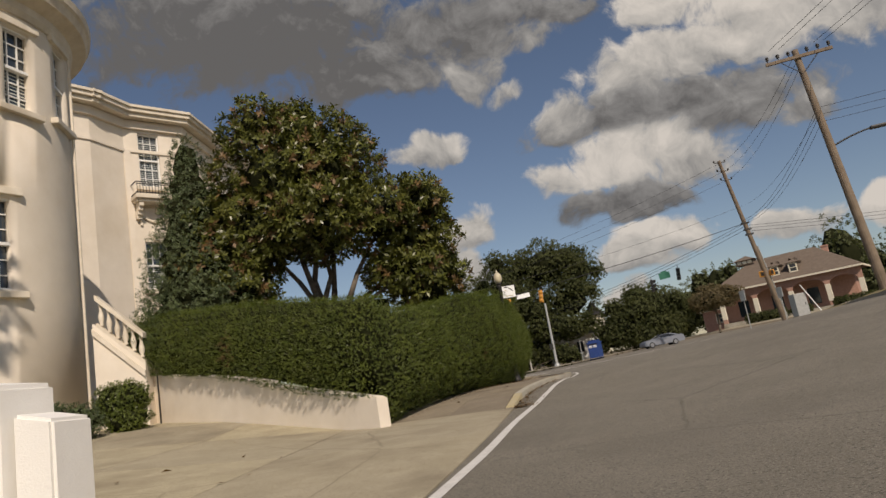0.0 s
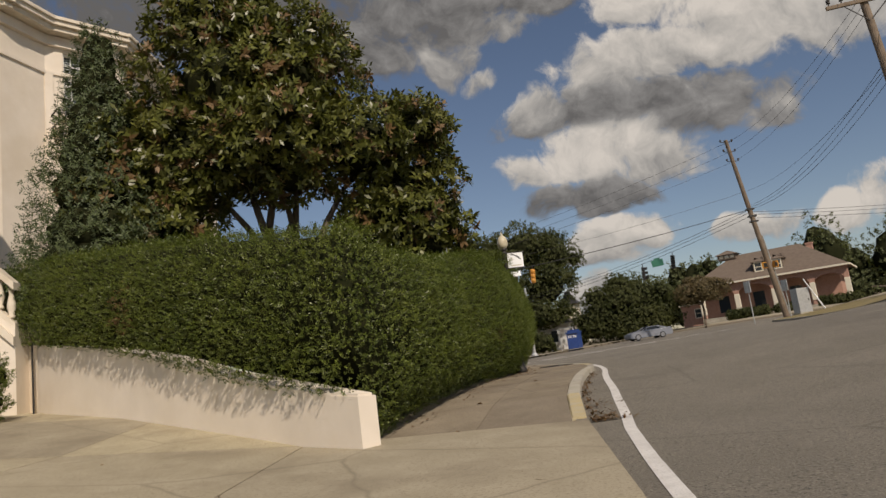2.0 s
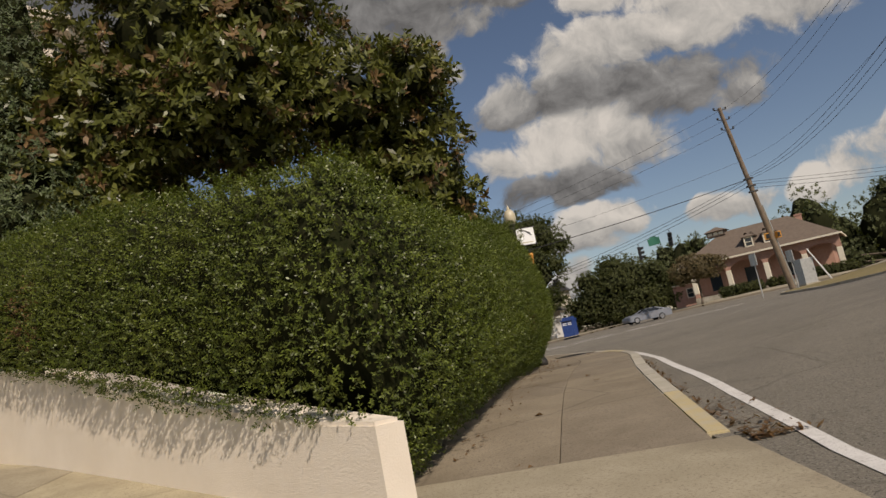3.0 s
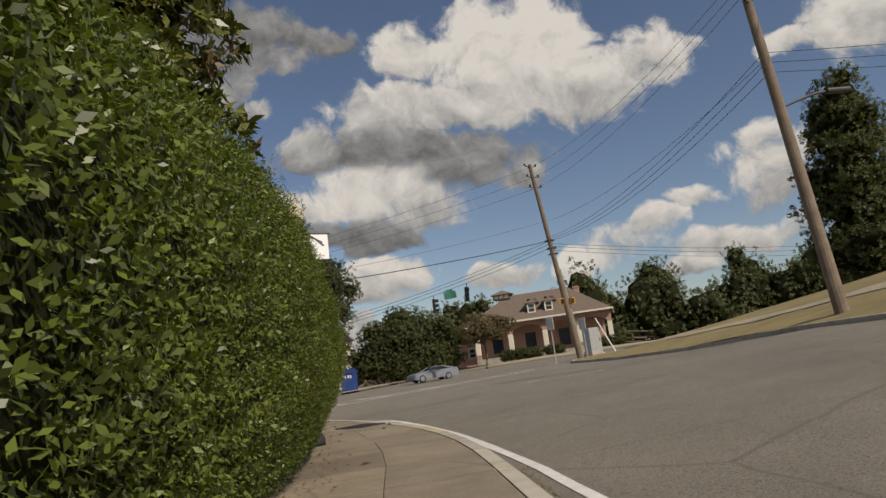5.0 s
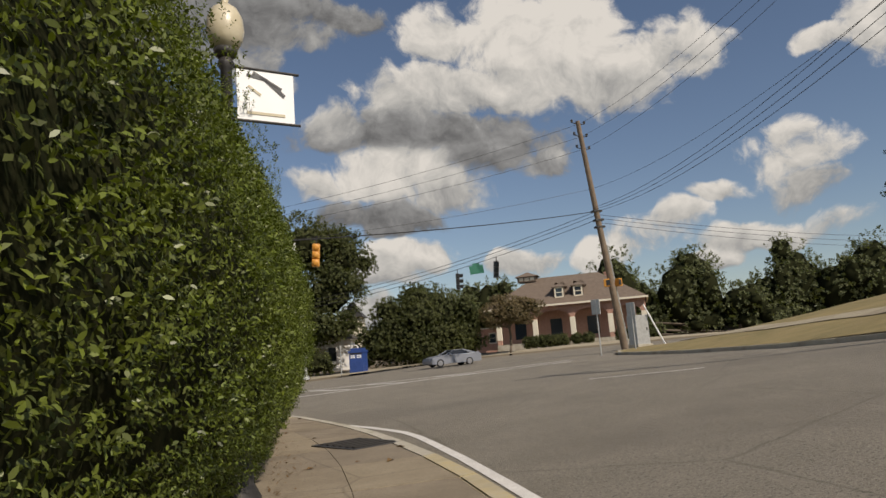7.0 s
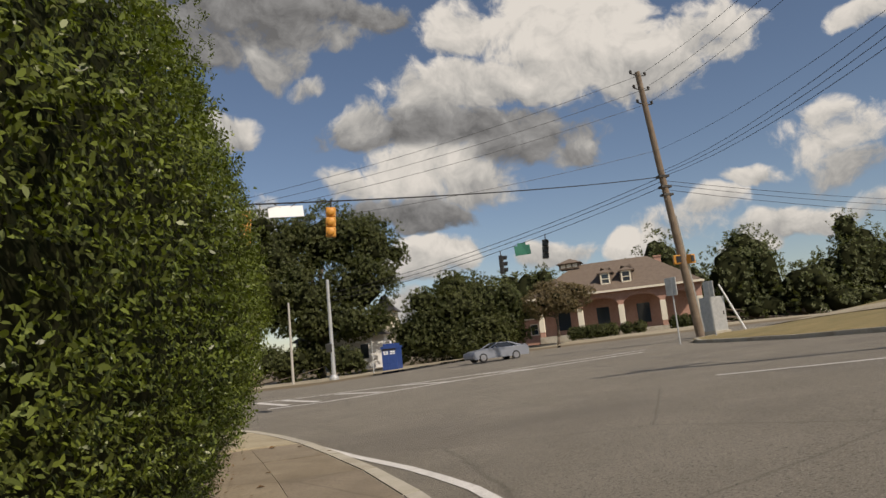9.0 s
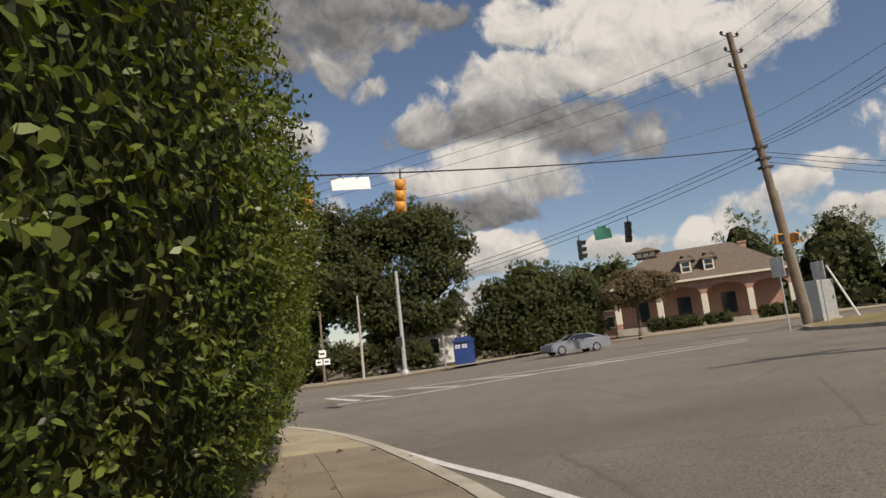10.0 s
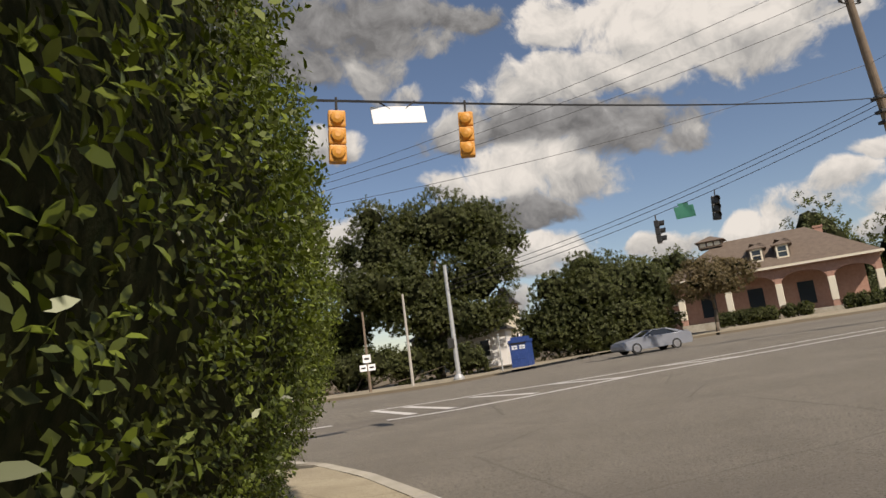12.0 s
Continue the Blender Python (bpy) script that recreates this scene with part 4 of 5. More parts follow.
for f in (0.53, 0.56, 0.6):
    bm = bmesh.new()
    c = d2 * f
    box(bm, c.x, c.y, c.z, 0.5, 0.36, 0.1)
    part("bracket", bm, iron, pole2)

pole3, d3 = upole("utility_pole", "tall wooden utility pole with a crossarm, on the grass", P3B, P3T, 0.19, 0.12)
for s in (-1, 1):
    bm = bmesh.new()
    c = d2 * 0.28
    box(bm, c.x + 0.36 * s, c.y - 0.1, c.z, 0.3, 0.3, 0.42, 25 * s, 0.03)
    ps = part("crossing_signal", bm, signal_yellow, pole2, "small yellow crossing signal")
    bm = bmesh.new()
    box(bm, c.x + 0.36 * s, c.y - 0.27, c.z, 0.22, 0.03, 0.3, 25 * s, 0.01)
    part("lens", bm, signal_dark, ps)
c = d3 * 0.965
bm = bmesh.new()
box(bm, c.x, c.y - 0.14, c.z, 2.5, 0.1, 0.13, -12, 0.01)
arm = part("crossarm", bm, pole_wood, pole3)
for k in (-1.15, -0.75, -0.35, 0.35, 0.75, 1.15):
    bm = bmesh.new()
    lathe(bm, [(0.02, 0), (0.02, 0.1), (0.07, 0.12), (0.05, 0.17), (0.075, 0.2), (0.04, 0.27)], c.x + k * 0.98, c.y - 0.14 - k * 0.2, c.z + 0.05, 10)
    part("insulator", bm, iron, arm)
for s in (-1, 1):
    bm = bmesh.new()
    rod(bm, c + Vector((0.7 * s, -0.14 - 0.14 * s, -0.05)), c + Vector((0, -0.12, -0.75)), 0.02, 0.02, 6)
    part("arm_brace", bm, iron, pole3)
# street light arm
c = d3 * 0.57
bm = bmesh.new()
a = c
for k in range(1, 7):
    f = k / 6
    b = c + Vector((1.5 * f, -0.3 * f, 0.4 * math.sin(f * 1.4)))
    rod(bm, a, b, 0.035, 0.035, 8)
    a = b
arm = part("light_arm", bm, iron, pole3)
bm = bmesh.new()
box(bm, a.x + 0.3, a.y - 0.05, a.z, 0.75, 0.24, 0.13, -10, 0.05)
part("luminaire", bm, iron, arm)


def cable(name, label, a, b, sag, r=0.012, seg=18):
    a, b = Vector(a), Vector(b)
    bm = bmesh.new()
    prev = None
    d = (b - a).normalized()
    u = d.cross(Vector((0, 0, 1))).normalized()
    v = u.cross(d)
    for k in range(seg + 1):
        f = k / seg
        p = a.lerp(b, f) - Vector((0, 0, sag * 4 * f * (1 - f)))
        ring = [bm.verts.new(p + u * r * math.cos(t) + v * r * math.sin(t)) for t in (0.5, 2.07, 3.64, 5.21)]
        if prev:
            for i in range(4):
                bm.faces.new((prev[i], prev[(i + 1) % 4], ring[(i + 1) % 4], ring[i]))
        prev = ring
    return tagged(part(name, bm, cable_mat), label, "cable", "overhead cables")


SIG = P2B + d2 * 0.6
WEST = Vector((-8, 31.4, 3.2))
span = lambda x: WEST.lerp(SIG, (x - WEST.x) / (SIG.x - WEST.x)) - Vector((0, 0, 0.35 * 4 * ((x - WEST.x) / (SIG.x - WEST.x)) * (1 - (x - WEST.x) / (SIG.x - WEST.x))))
cable("signal_span_wire", "black span wire that carries traffic signals", WEST, SIG, 0.35, 0.022)
for k, (f, dz) in enumerate(((0.6, 0.0), (0.585, 0.0), (0.565, 0.0))):
    cable("cable", "dark overhead cable across the side street", P2B + d2 * f, (4.72 - 0.04 * k, 64.6, 5.3 - 0.25 * k), 0.45, 0.013)
for k, f in enumerate((0.985, 0.93, 0.875, 0.7)):
    cable("cable", "thin dark overhead power line", P2B + d2 * f, (-4, 57 - k, 8.6 - 0.5 * k), 0.5, 0.009)
    cable("cable", "thin dark overhead power line", P2B + d2 * f, P3B + d3 * (0.99 - 0.03 * k if k < 3 else 0.72), 0.7, 0.008)
for k, f in enumerate((0.585, 0.57, 0.55)):
    cable("cable", "dark overhead cable along the bank", P2B + d2 * f, (75, 66 + k, 9.0 - 0.4 * k), 0.9, 0.015)
for k in (-1.1, -0.7, 0.7, 1.1):
    cable("cable", "thin dark overhead power line", P3B + d3 * 0.99 + Vector((k, -0.2, 0.2)), (20 + k, -20, 12.5), 0.8, 0.01)
for k in range(3):
    cable("cable", "dark overhead cable from the wooden pole", P3B + d3 * (0.74 - 0.03 * k), (60, 22 + 2 * k, 13.0), 0.8, 0.011)
    cable("cable", "dark overhead cable between poles", P3B + d3 * (0.74 - 0.03 * k), P2B + d2 * (0.62 - 0.01 * k), 0.8, 0.009)


# ---------------------------------------------------------------- traffic signals
def signal_head(label, m, mat, rear):
    """A three-lens signal head that hangs from its top, lenses towards -y (or away when rear)."""
    t = thing("traffic_signal", label, "traffic light", m, "traffic signals")
    bm = bmesh.new()
    rod(bm, (0, 0, -0.12), (0, 0, 0.1), 0.02, 0.02, 8)
    part("hanger", bm, iron, t)
    s = 1 if rear else -1
    for k in range(3):
        z = -0.26 - 0.27 * k
        bm = bmesh.new()
        box(bm, 0, 0, z, 0.26, 0.17, 0.262, 0, 0.03)
        sec = part("signal_section", bm, mat, t)
        bm = bmesh.new()
        lathe(bm, [(0.1, 0), (0.1, 0.012)], 0, 0, 0, 14, Matrix.Translation((0, s * 0.087, z)) @ Matrix.Rotation(radians(-90 * s), 4, "X"))
        part("lens", bm, signal_dark, sec)
        bm = bmesh.new()
        for i in range(11):
            a0, a1 = radians(-20 + 20 * i), radians(-20 + 20 * (i + 1))
            p = [(0.115 * math.cos(a), 0.115 * math.sin(a)) for a in (a0, a1)]
            q = [(0.105 * math.cos(a), 0.105 * math.sin(a)) for a in (a0, a1)]
            y0, y1 = s * 0.08, s * 0.27
            ring = [bm.verts.new((x, y, z + h)) for (x, h) in p + q[::-1] for y in (y0,)]
            ring2 = [bm.verts.new((x, y1 - s * 0.05 * (1 - h / 0.115) * 0.5, z + h)) for (x, h) in p + q[::-1]]
            for j in range(4):
                bm.faces.new((ring[j], ring[(j + 1) % 4], ring2[(j + 1) % 4], ring2[j]))
            bm.faces.new(ring2)
        part("visor", bm, mat, sec)
        if rear:
            bm = bmesh.new()
            lathe(bm, [(0.11, 0), (0.09, 0.05), (0.04, 0.07)], 0, 0, 0, 14, Matrix.Translation((0, -0.085, z)) @ Matrix.Rotation(radians(90), 4, "X"))
            part("back_boss", bm, mat, sec)
    return t


def signal_at(x, turn, mat, rear, label, drop=0.04):
    p = span(x)
    return signal_head(label, pose(p.x, p.y, p.z - drop, 0, 4, turn) @ Matrix.Scale(0.88, 4), mat, rear)


signal_at(3.4, -8, signal_yellow, True, "orange-yellow three-lens traffic signal on the span wire")
signal_at(1.52, 10, signal_yellow, True, "yellow three-lens traffic signal on the span wire")
SIG2A, SIG2B = P2B + d2 * 0.565, Vector((4.64, 64.6, 4.8))
span2 = lambda f: SIG2A.lerp(SIG2B, f) - Vector((0, 0, 0.45 * 4 * f * (1 - f)))
for f, trn in ((0.3, -15), (0.425, 65)):
    q = span2(f)
    signal_head("black-faced three-lens traffic signal over the side street", pose(q.x, q.y, q.z - 0.1, 0, 5, trn) @ Matrix.Scale(1.2, 4), signal_dark, False)

# blank white sign on the span wire
sp = span(2.33)
hs = thing("hanging_sign", "blank white sign hung from the span wire", "sign", pose(sp.x, sp.y, sp.z, 0, -5, 24))
bm = bmesh.new()
box(bm, 0, 0, -0.19, 0.84, 0.02, 0.25, 0, 0.004)
part("sign_panel", bm, sign_white, hs)
for s in (-0.3, 0.3):
    bm = bmesh.new()
    rod(bm, (s, 0, 0.02), (s * 0.4, 0, -0.1), 0.012, 0.012, 6)
    part("hanger", bm, iron, hs)
gs = thing("street_name_sign", "small green street name sign on a cable", "sign", pose(*span2(0.365), 0, -6, 12))
bm = bmesh.new()
box(bm, 0, 0, -0.35, 0.95, 0.02, 0.5, 0, 0.004)
box(bm, 0, 0, -0.04, 0.5, 0.015, 0.14)
part("sign_panel", bm, sign_green, gs)


# ---------------------------------------------------------------- street lamp with banner
lamp = thing("street_lamp", "dark post lamp with a frosted acorn globe", "street lamp", pose(1.3, 24.3, ground_z(1.3, 24.3) + 0.11))
bm = bmesh.new()
lathe(bm, [(0.17, 0), (0.17, 0.1), (0.12, 0.2), (0.1, 0.6), (0.07, 0.75), (0.055, 0.8), (0.045, 3.35), (0.07, 3.39), (0.05, 3.45)], seg=14)
part("post", bm, iron, lamp, smooth=True)
bm = bmesh.new()
lathe(bm, [(0.05, 3.44), (0.09, 3.48), (0.095, 3.52)], seg=14)
part("collar", bm, iron, lamp, smooth=True)
bm = bmesh.new()
lathe(bm, [(0.09, 3.52), (0.135, 3.6), (0.148, 3.68), (0.138, 3.78), (0.1, 3.86), (0.05, 3.9)], seg=20)
globe = part("globe", bm, globe_mat, lamp, "frosted acorn globe", smooth=True)
bm = bmesh.new()
lathe(bm, [(0.05, 3.9), (0.03, 3.925), (0.034, 3.95), (0.01, 3.99), (0.005, 4.03)], seg=10)
part("finial", bm, globe_mat, globe, smooth=True)
for z in (3.39, 2.95):
    bm = bmesh.new()
    rod(bm, (0, 0, z), (0.57, 0.138, z), 0.012, 0.012, 8)
    part("banner_arm", bm, iron, lamp)
bm = bmesh.new()
box(bm, 0.3, 0.073, 3.17, 0.46, 0.006, 0.42, 13.5)
banner = part("banner", bm, sign_white, lamp, "white printed banner")
mtx = Matrix.Translation((0.3, 0.069, 3.17)) @ Matrix.Scale(0.76, 4) @ Matrix.Rotation(radians(13.5), 4, "Z")
for k, (x, z, w_, h_, r_) in enumerate(((0.02, 0.17, 0.34, 0.035, -28), (0.1, 0.1, 0.26, 0.04, -40), (-0.1, 0.2, 0.2, 0.03, -10), (0.0, -0.2, 0.4, 0.03, 0), (-0.12, 0.05, 0.16, 0.025, -35))):
    bm = bmesh.new()
    bmesh.ops.create_cube(bm, size=1, matrix=mtx @ Matrix.Translation((x, -0.004, z)) @ Matrix.Rotation(radians(-r_), 4, "Y") @ Matrix.Diagonal((w_, 0.004, h_, 1)))
    part("print_bar", bm, banner_dark if k < 3 else globe_mat, banner)

# ---------------------------------------------------------------- posts across the side street
def steel_post(label, base, h, r, mat, foot=True):
    t = thing("signal_pole", label, "pole", Matrix.Translation(base))
    bm = bmesh.new()
    rod(bm, (0, 0, 0), (0, 0, h), r, r * 0.7, 12)
    part("shaft", bm, mat, t)
    if foot:
        bm = bmesh.new()
        lathe(bm, [(r * 2.2, 0), (r * 2.2, 0.12), (r * 1.2, 0.3)], seg=12)
        part("foot", bm, mat, t)
    return t


sp1 = steel_post("tall pale steel signal pole on the far corner", (4.72, 64.6, 0.15), 6.0, 0.13, pole_metal)
bm = bmesh.new()
box(bm, -0.2, -0.1, 1.9, 0.34, 0.3, 0.5, 0, 0.03)
part("crossing_signal", bm, signal_dark, sp1, "small dark crossing signal")
steel_post("slim pale wooden post on the far corner", (2.35, 66.5, 0.12), 5.0, 0.085, pale_wood, False)
rp = steel_post("brown post with small white route signs", (0.1, 65.6, 0.12), 4.2, 0.08, pole_wood, False)
for x, z, sx, sz in ((-0.02, 1.72, 0.42, 0.42), (-0.24, 1.25, 0.38, 0.34), (0.2, 1.25, 0.38, 0.34)):
    bm = bmesh.new()
    box(bm, x, -0.1, z, sx, 0.02, sz, 0, 0.003)
    sg = part("route_sign", bm, sign_white, rp, "small white route sign")
    bm = bmesh.new()
    box(bm, x, -0.114, z, sx * 0.6, 0.004, sz * 0.25)
    part("sign_bar", bm, plain_dark, sg)
steel_post("thin grey sign post beside the booth", (7.4, 67.2, 0.13), 2.2, 0.04, pole_metal, False)
for x, y, h in ((16.9, 47.2, 2.6), (20.2, 49.6, 2.4)):
    pst = steel_post("slim grey sign post at the kerb nose", (x, y, bank_z(x + 0.3, y) - 0.05), h, 0.035, pole_metal, False)
    bm = bmesh.new()
    box(bm, 0, 0.05, h - 0.35, 0.05, 0.5, 0.7, 20, 0.003)
    part("sign_panel", bm, pole_metal, pst, "edge-on grey sign panel")
# control cabinet on the corner
cab = thing("signal_cabinet", "grey metal signal control cabinet on the corner", "cabinet", pose(22.6, 53.0, bank_z(22.6, 51.0) - 0.05, 0, 0, 12))
bm = bmesh.new()
box(bm, 0, 0, 0.9, 0.95, 0.7, 1.7, 0, 0.03)
body = part("cabinet_body", bm, pole_metal, cab)
bm = bmesh.new()
box(bm, 0, 0, 0.0, 1.1, 0.85, 0.2, 0, 0.02)
part("plinth", bm, kerb_mat, cab)
bm = bmesh.new()
box(bm, 0.3, -0.36, 0.95, 0.04, 0.04, 0.16)
part("handle", bm, iron, body)

# blue booth on the far corner
booth = thing("blue_booth", "blue panelled police-style kiosk on the far pavement", "kiosk", pose(8.95, 69.2, 0.12, 0, 0, -28) @ Matrix.Diagonal((0.85, 0.85, 1.0, 1)))
bm = bmesh.new()
box(bm, 0, 0, 0.85, 1.25, 1.25, 1.6, 0, 0.01)
body = part("booth_body", bm, booth_blue, booth)
bm = bmesh.new()
box(bm, 0, 0, 0.05, 1.4, 1.4, 0.12, 0, 0.01)
part("plinth", bm, booth_blue, booth)
bm = bmesh.new()
prism(bm, [(-0.68, -0.68), (0.68, -0.68), (0.68, 0.68), (-0.68, 0.68)], 1.62, 1.78)
prism(bm, [(-0.52, -0.52), (0.52, -0.52), (0.52, 0.52), (-0.52, 0.52)], 1.78, 1.95)
part("booth_roof", bm, booth_blue, booth)
bm = bmesh.new()
lathe(bm, [(0.07, 1.95), (0.07, 2.0), (0.05, 2.02), (0.05, 2.1), (0.02, 2.13)], seg=10)
part("roof_lamp", bm, sign_white, booth)
bm = bmesh.new()
box(bm, 0, -0.64, 1.56, 1.1, 0.03, 0.1)
part("sign_band", bm, plain_dark, booth, "dark lettered band")
for s, (ax, ay) in enumerate(((0, -1), (1, 0), (-1, 0))):
    for k in (-0.28, 0.28):
        for z, hh in ((0.38, 0.36), (0.84, 0.36), (1.34, 0.22)):
            bm = bmesh.new()
            px, py = (k, ay * 0.632) if ax == 0 else (ax * 0.632, k)
            box(bm, px, py, z, 0.4 if ax == 0 else 0.014, 0.4 if ay == 0 else 0.014, hh, 0, 0.005)
            pane = part("window_pane" if z > 1.2 else "panel", bm, sign_white if z > 1.2 and s == 0 else booth_blue, body)
            if z > 1.2 and s == 0:
                bm = bmesh.new()
                box(bm, px, py - 0.012, z, 0.03, 0.012, hh)
                box(bm, px, py - 0.012, z, 0.4, 0.012, 0.03)
                part("glazing_bar", bm, booth_blue, pane)

# leaning white marker post beside the cabinet
mk = thing("marker_post", "slim white leaning guy-wire post on the corner", "post", pose(23.6, 52.6, bank_z(23.6, 51.0) - 0.05))
bm = bmesh.new()
rod(bm, (0.35, 0, 0), (-0.75, 0, 2.3), 0.05, 0.04, 10)
part("shaft", bm, sign_white, mk)

# ---------------------------------------------------------------- the cream house with the round tower
def sash_window(parent, m, w, h, cols=3, rows=6, blind=0.5, label="white sash window with a half-drawn blind"):
    """A sash window in its frame; x across, -y outwards, origin at its lower middle."""
    bm = bmesh.new()
    for x, z, sx, sz in ((-w / 2, h / 2, 0.08, h + 0.08), (w / 2, h / 2, 0.08, h + 0.08), (0, h, w, 0.08), (0, 0, w, 0.08), (0, h / 2, w, 0.06)):
        box(bm, x, 0.0, z, sx, 0.1, sz, m=m)
    win = part("window", bm, white_paint, parent, label)
    bm = bmesh.new()
    box(bm, 0, 0.06, h / 2, w - 0.06, 0.012, h - 0.06, m=m)
    part("pane", bm, window_glass, win)
    bm = bmesh.new()
    for i in range(1, cols):
        box(bm, -w / 2 + w * i / cols, 0.035, h / 2, 0.022, 0.03, h - 0.06, m=m)
    for i in range(1, rows):
        box(bm, 0, 0.037, h * i / rows, w - 0.06, 0.026, 0.022, m=m)
    part("glazing_grid", bm, white_paint, win)
    if blind:
        k = max(6, int(h * blind / 0.07))
        bm = bmesh.new()
        rows_ = []
        for i in range(2 * k + 1):
            z_ = 0.05 + h * blind * i / (2 * k)
            rows_.append([bm.verts.new(m @ Vector((x_, 0.05 + (0.014 if i % 2 else 0.0), z_))) for x_ in (-w / 2 + 0.05, w / 2 - 0.05)])
        for a_, b_ in zip(rows_, rows_[1:]):
            bm.faces.new((a_[0], a_[1], b_[1], b_[0]))
        part("blind", bm, blind_mat, win, "pale slatted blind")
    bm = bmesh.new()
    box(bm, 0, -0.08, -0.1, w + 0.3, 0.28, 0.12, 0, 0.015, m=m)
    part("sill", bm, stone_trim, win)
    return win


house = thing("cream_house", "cream stucco mansion with a round tower and cornices", "house", GROW)
TC, TR = Vector((-9.48, 12.0)), 2.7
TOWER = [(15.0, 7.1, 0.66, 1.65), (-12.0, 6.95, 0.66, 1.65), (-24.0, 3.4, 0.7, 1.7), (-39.0, 6.95, 0.66, 1.65)]
# tower wall with openings, in panels round the axis
bm = bmesh.new()
seg = 120
levels = sorted({-0.3, 9.3, *[z for _, z, _, h in TOWER], *[z + h for _, z, _, h in TOWER]})


def in_window(ang, z):
    for a, z0, w_, h_ in TOWER:
        half = math.degrees(w_ / 2 / TR)
        if abs((ang - a + 180) % 360 - 180) < half and z0 < z < z0 + h_:
            return True
    return False


ring = {}
for j, z in enumerate(levels):
    for i in range(seg):
        a = 2 * math.pi * i / seg
        ring[i, j] = bm.verts.new((TC.x + TR * math.cos(a), TC.y + TR * math.sin(a), z))
for j in range(len(levels) - 1):
    for i in range(seg):
        if not in_window((i + 0.5) * 360 / seg, (levels[j] + levels[j + 1]) / 2):
            bm.faces.new((ring[i, j], ring[(i + 1) % seg, j], ring[(i + 1) % seg, j + 1], ring[i, j + 1]))
tower = part("tower_wall", bm, stucco, house, smooth=True)
mod = tower.modifiers.new("thick", "SOLIDIFY")
mod.thickness, mod.offset = 0.25, -1
bm = bmesh.new()
lathe(bm, [(TR - 0.3, 8.9), (TR + 0.04, 8.9), (TR + 0.1, 9.0), (TR + 0.12, 9.15), (TR + 0.4, 9.28), (TR + 0.45, 9.45), (TR + 0.5, 9.5), (TR + 0.52, 9.66), (TR - 0.2, 9.75)], TC.x, TC.y, 0, 72)
part("tower_cornice", bm, stone_trim, house, smooth=False)
bm = bmesh.new()
lathe(bm, [(TR + 0.3, 9.7), (1.6, 10.5), (0.1, 11.0)], TC.x, TC.y, 0, 48)
part("tower_roof", bm, roof_brown, house)
for a, z, w_, h_ in TOWER:
    t_ = radians(a)
    p = TC + Vector((math.cos(t_), math.sin(t_))) * (TR - 0.12)
    sash_window(house, pose(p.x, p.y, z, 0, 0, a + 90), w_, h_, 3, 6, 0.5 if z > 5 else 0.0)
    p = TC + Vector((math.cos(t_), math.sin(t_))) * (TR + 0.01)
    bm = bmesh.new()
    box(bm, 0, 0, h_ + 0.12, w_ + 0.26, 0.1, 0.14, 0, 0.01, m=pose(p.x, p.y, z, 0, 0, a + 90))
    part("window_head", bm, stone_trim, house)
bm = bmesh.new()
p = TC + Vector((math.cos(radians(24)), math.sin(radians(24)))) * (TR + 0.07)
rod(bm, (p.x, p.y, 0.5), (p.x, p.y, 8.8), 0.03, 0.03, 8)
part("downpipe", bm, stone_trim, house)

BAY = [Vector(p) for p in ((-12.4, 17.0), (-10.75, 19.6), (-10.45, 21.0), (-9.15, 22.5), (-9.3, 30.0), (-20, 30.0), (-20, 17.0))]
HTOP = 11.0
FWIN = [(0.42, 8.85, 0.72, 1.95), (0.42, 5.2, 0.76, 1.65), (0.42, 2.3, 0.76, 1.6)]


def wall_run(name, a, b, z0, z1, openings, mat, parent, thick=0.3):
    """A wall from a to b with openings (fraction along, sill, width, height) that go through it."""
    d = b - a
    L = d.length
    us = sorted({0.0, L, *[L * f - w_ / 2 for f, _, w_, _ in openings], *[L * f + w_ / 2 for f, _, w_, _ in openings]})
    zs = sorted({z0, z1, *[z for _, z, _, _ in openings], *[z + h for _, z, _, h in openings]})
    bm = bmesh.new()
    m = Matrix.Translation((a.x, a.y, 0)) @ Matrix.Rotation(math.atan2(d.y, d.x), 4, "Z")
    for u0, u1 in zip(us, us[1:]):
        for c0, c1 in zip(zs, zs[1:]):
            u, z = (u0 + u1) / 2, (c0 + c1) / 2
            if any(abs(u - L * f) < w_ / 2 and s < z < s + h for f, s, w_, h in openings):
                continue
            box(bm, u, thick / 2, z, u1 - u0, thick, c1 - c0, m=m)
    bmesh.ops.remove_doubles(bm, verts=bm.verts, dist=1e-4)
    return part(name, bm, mat, parent), m, L


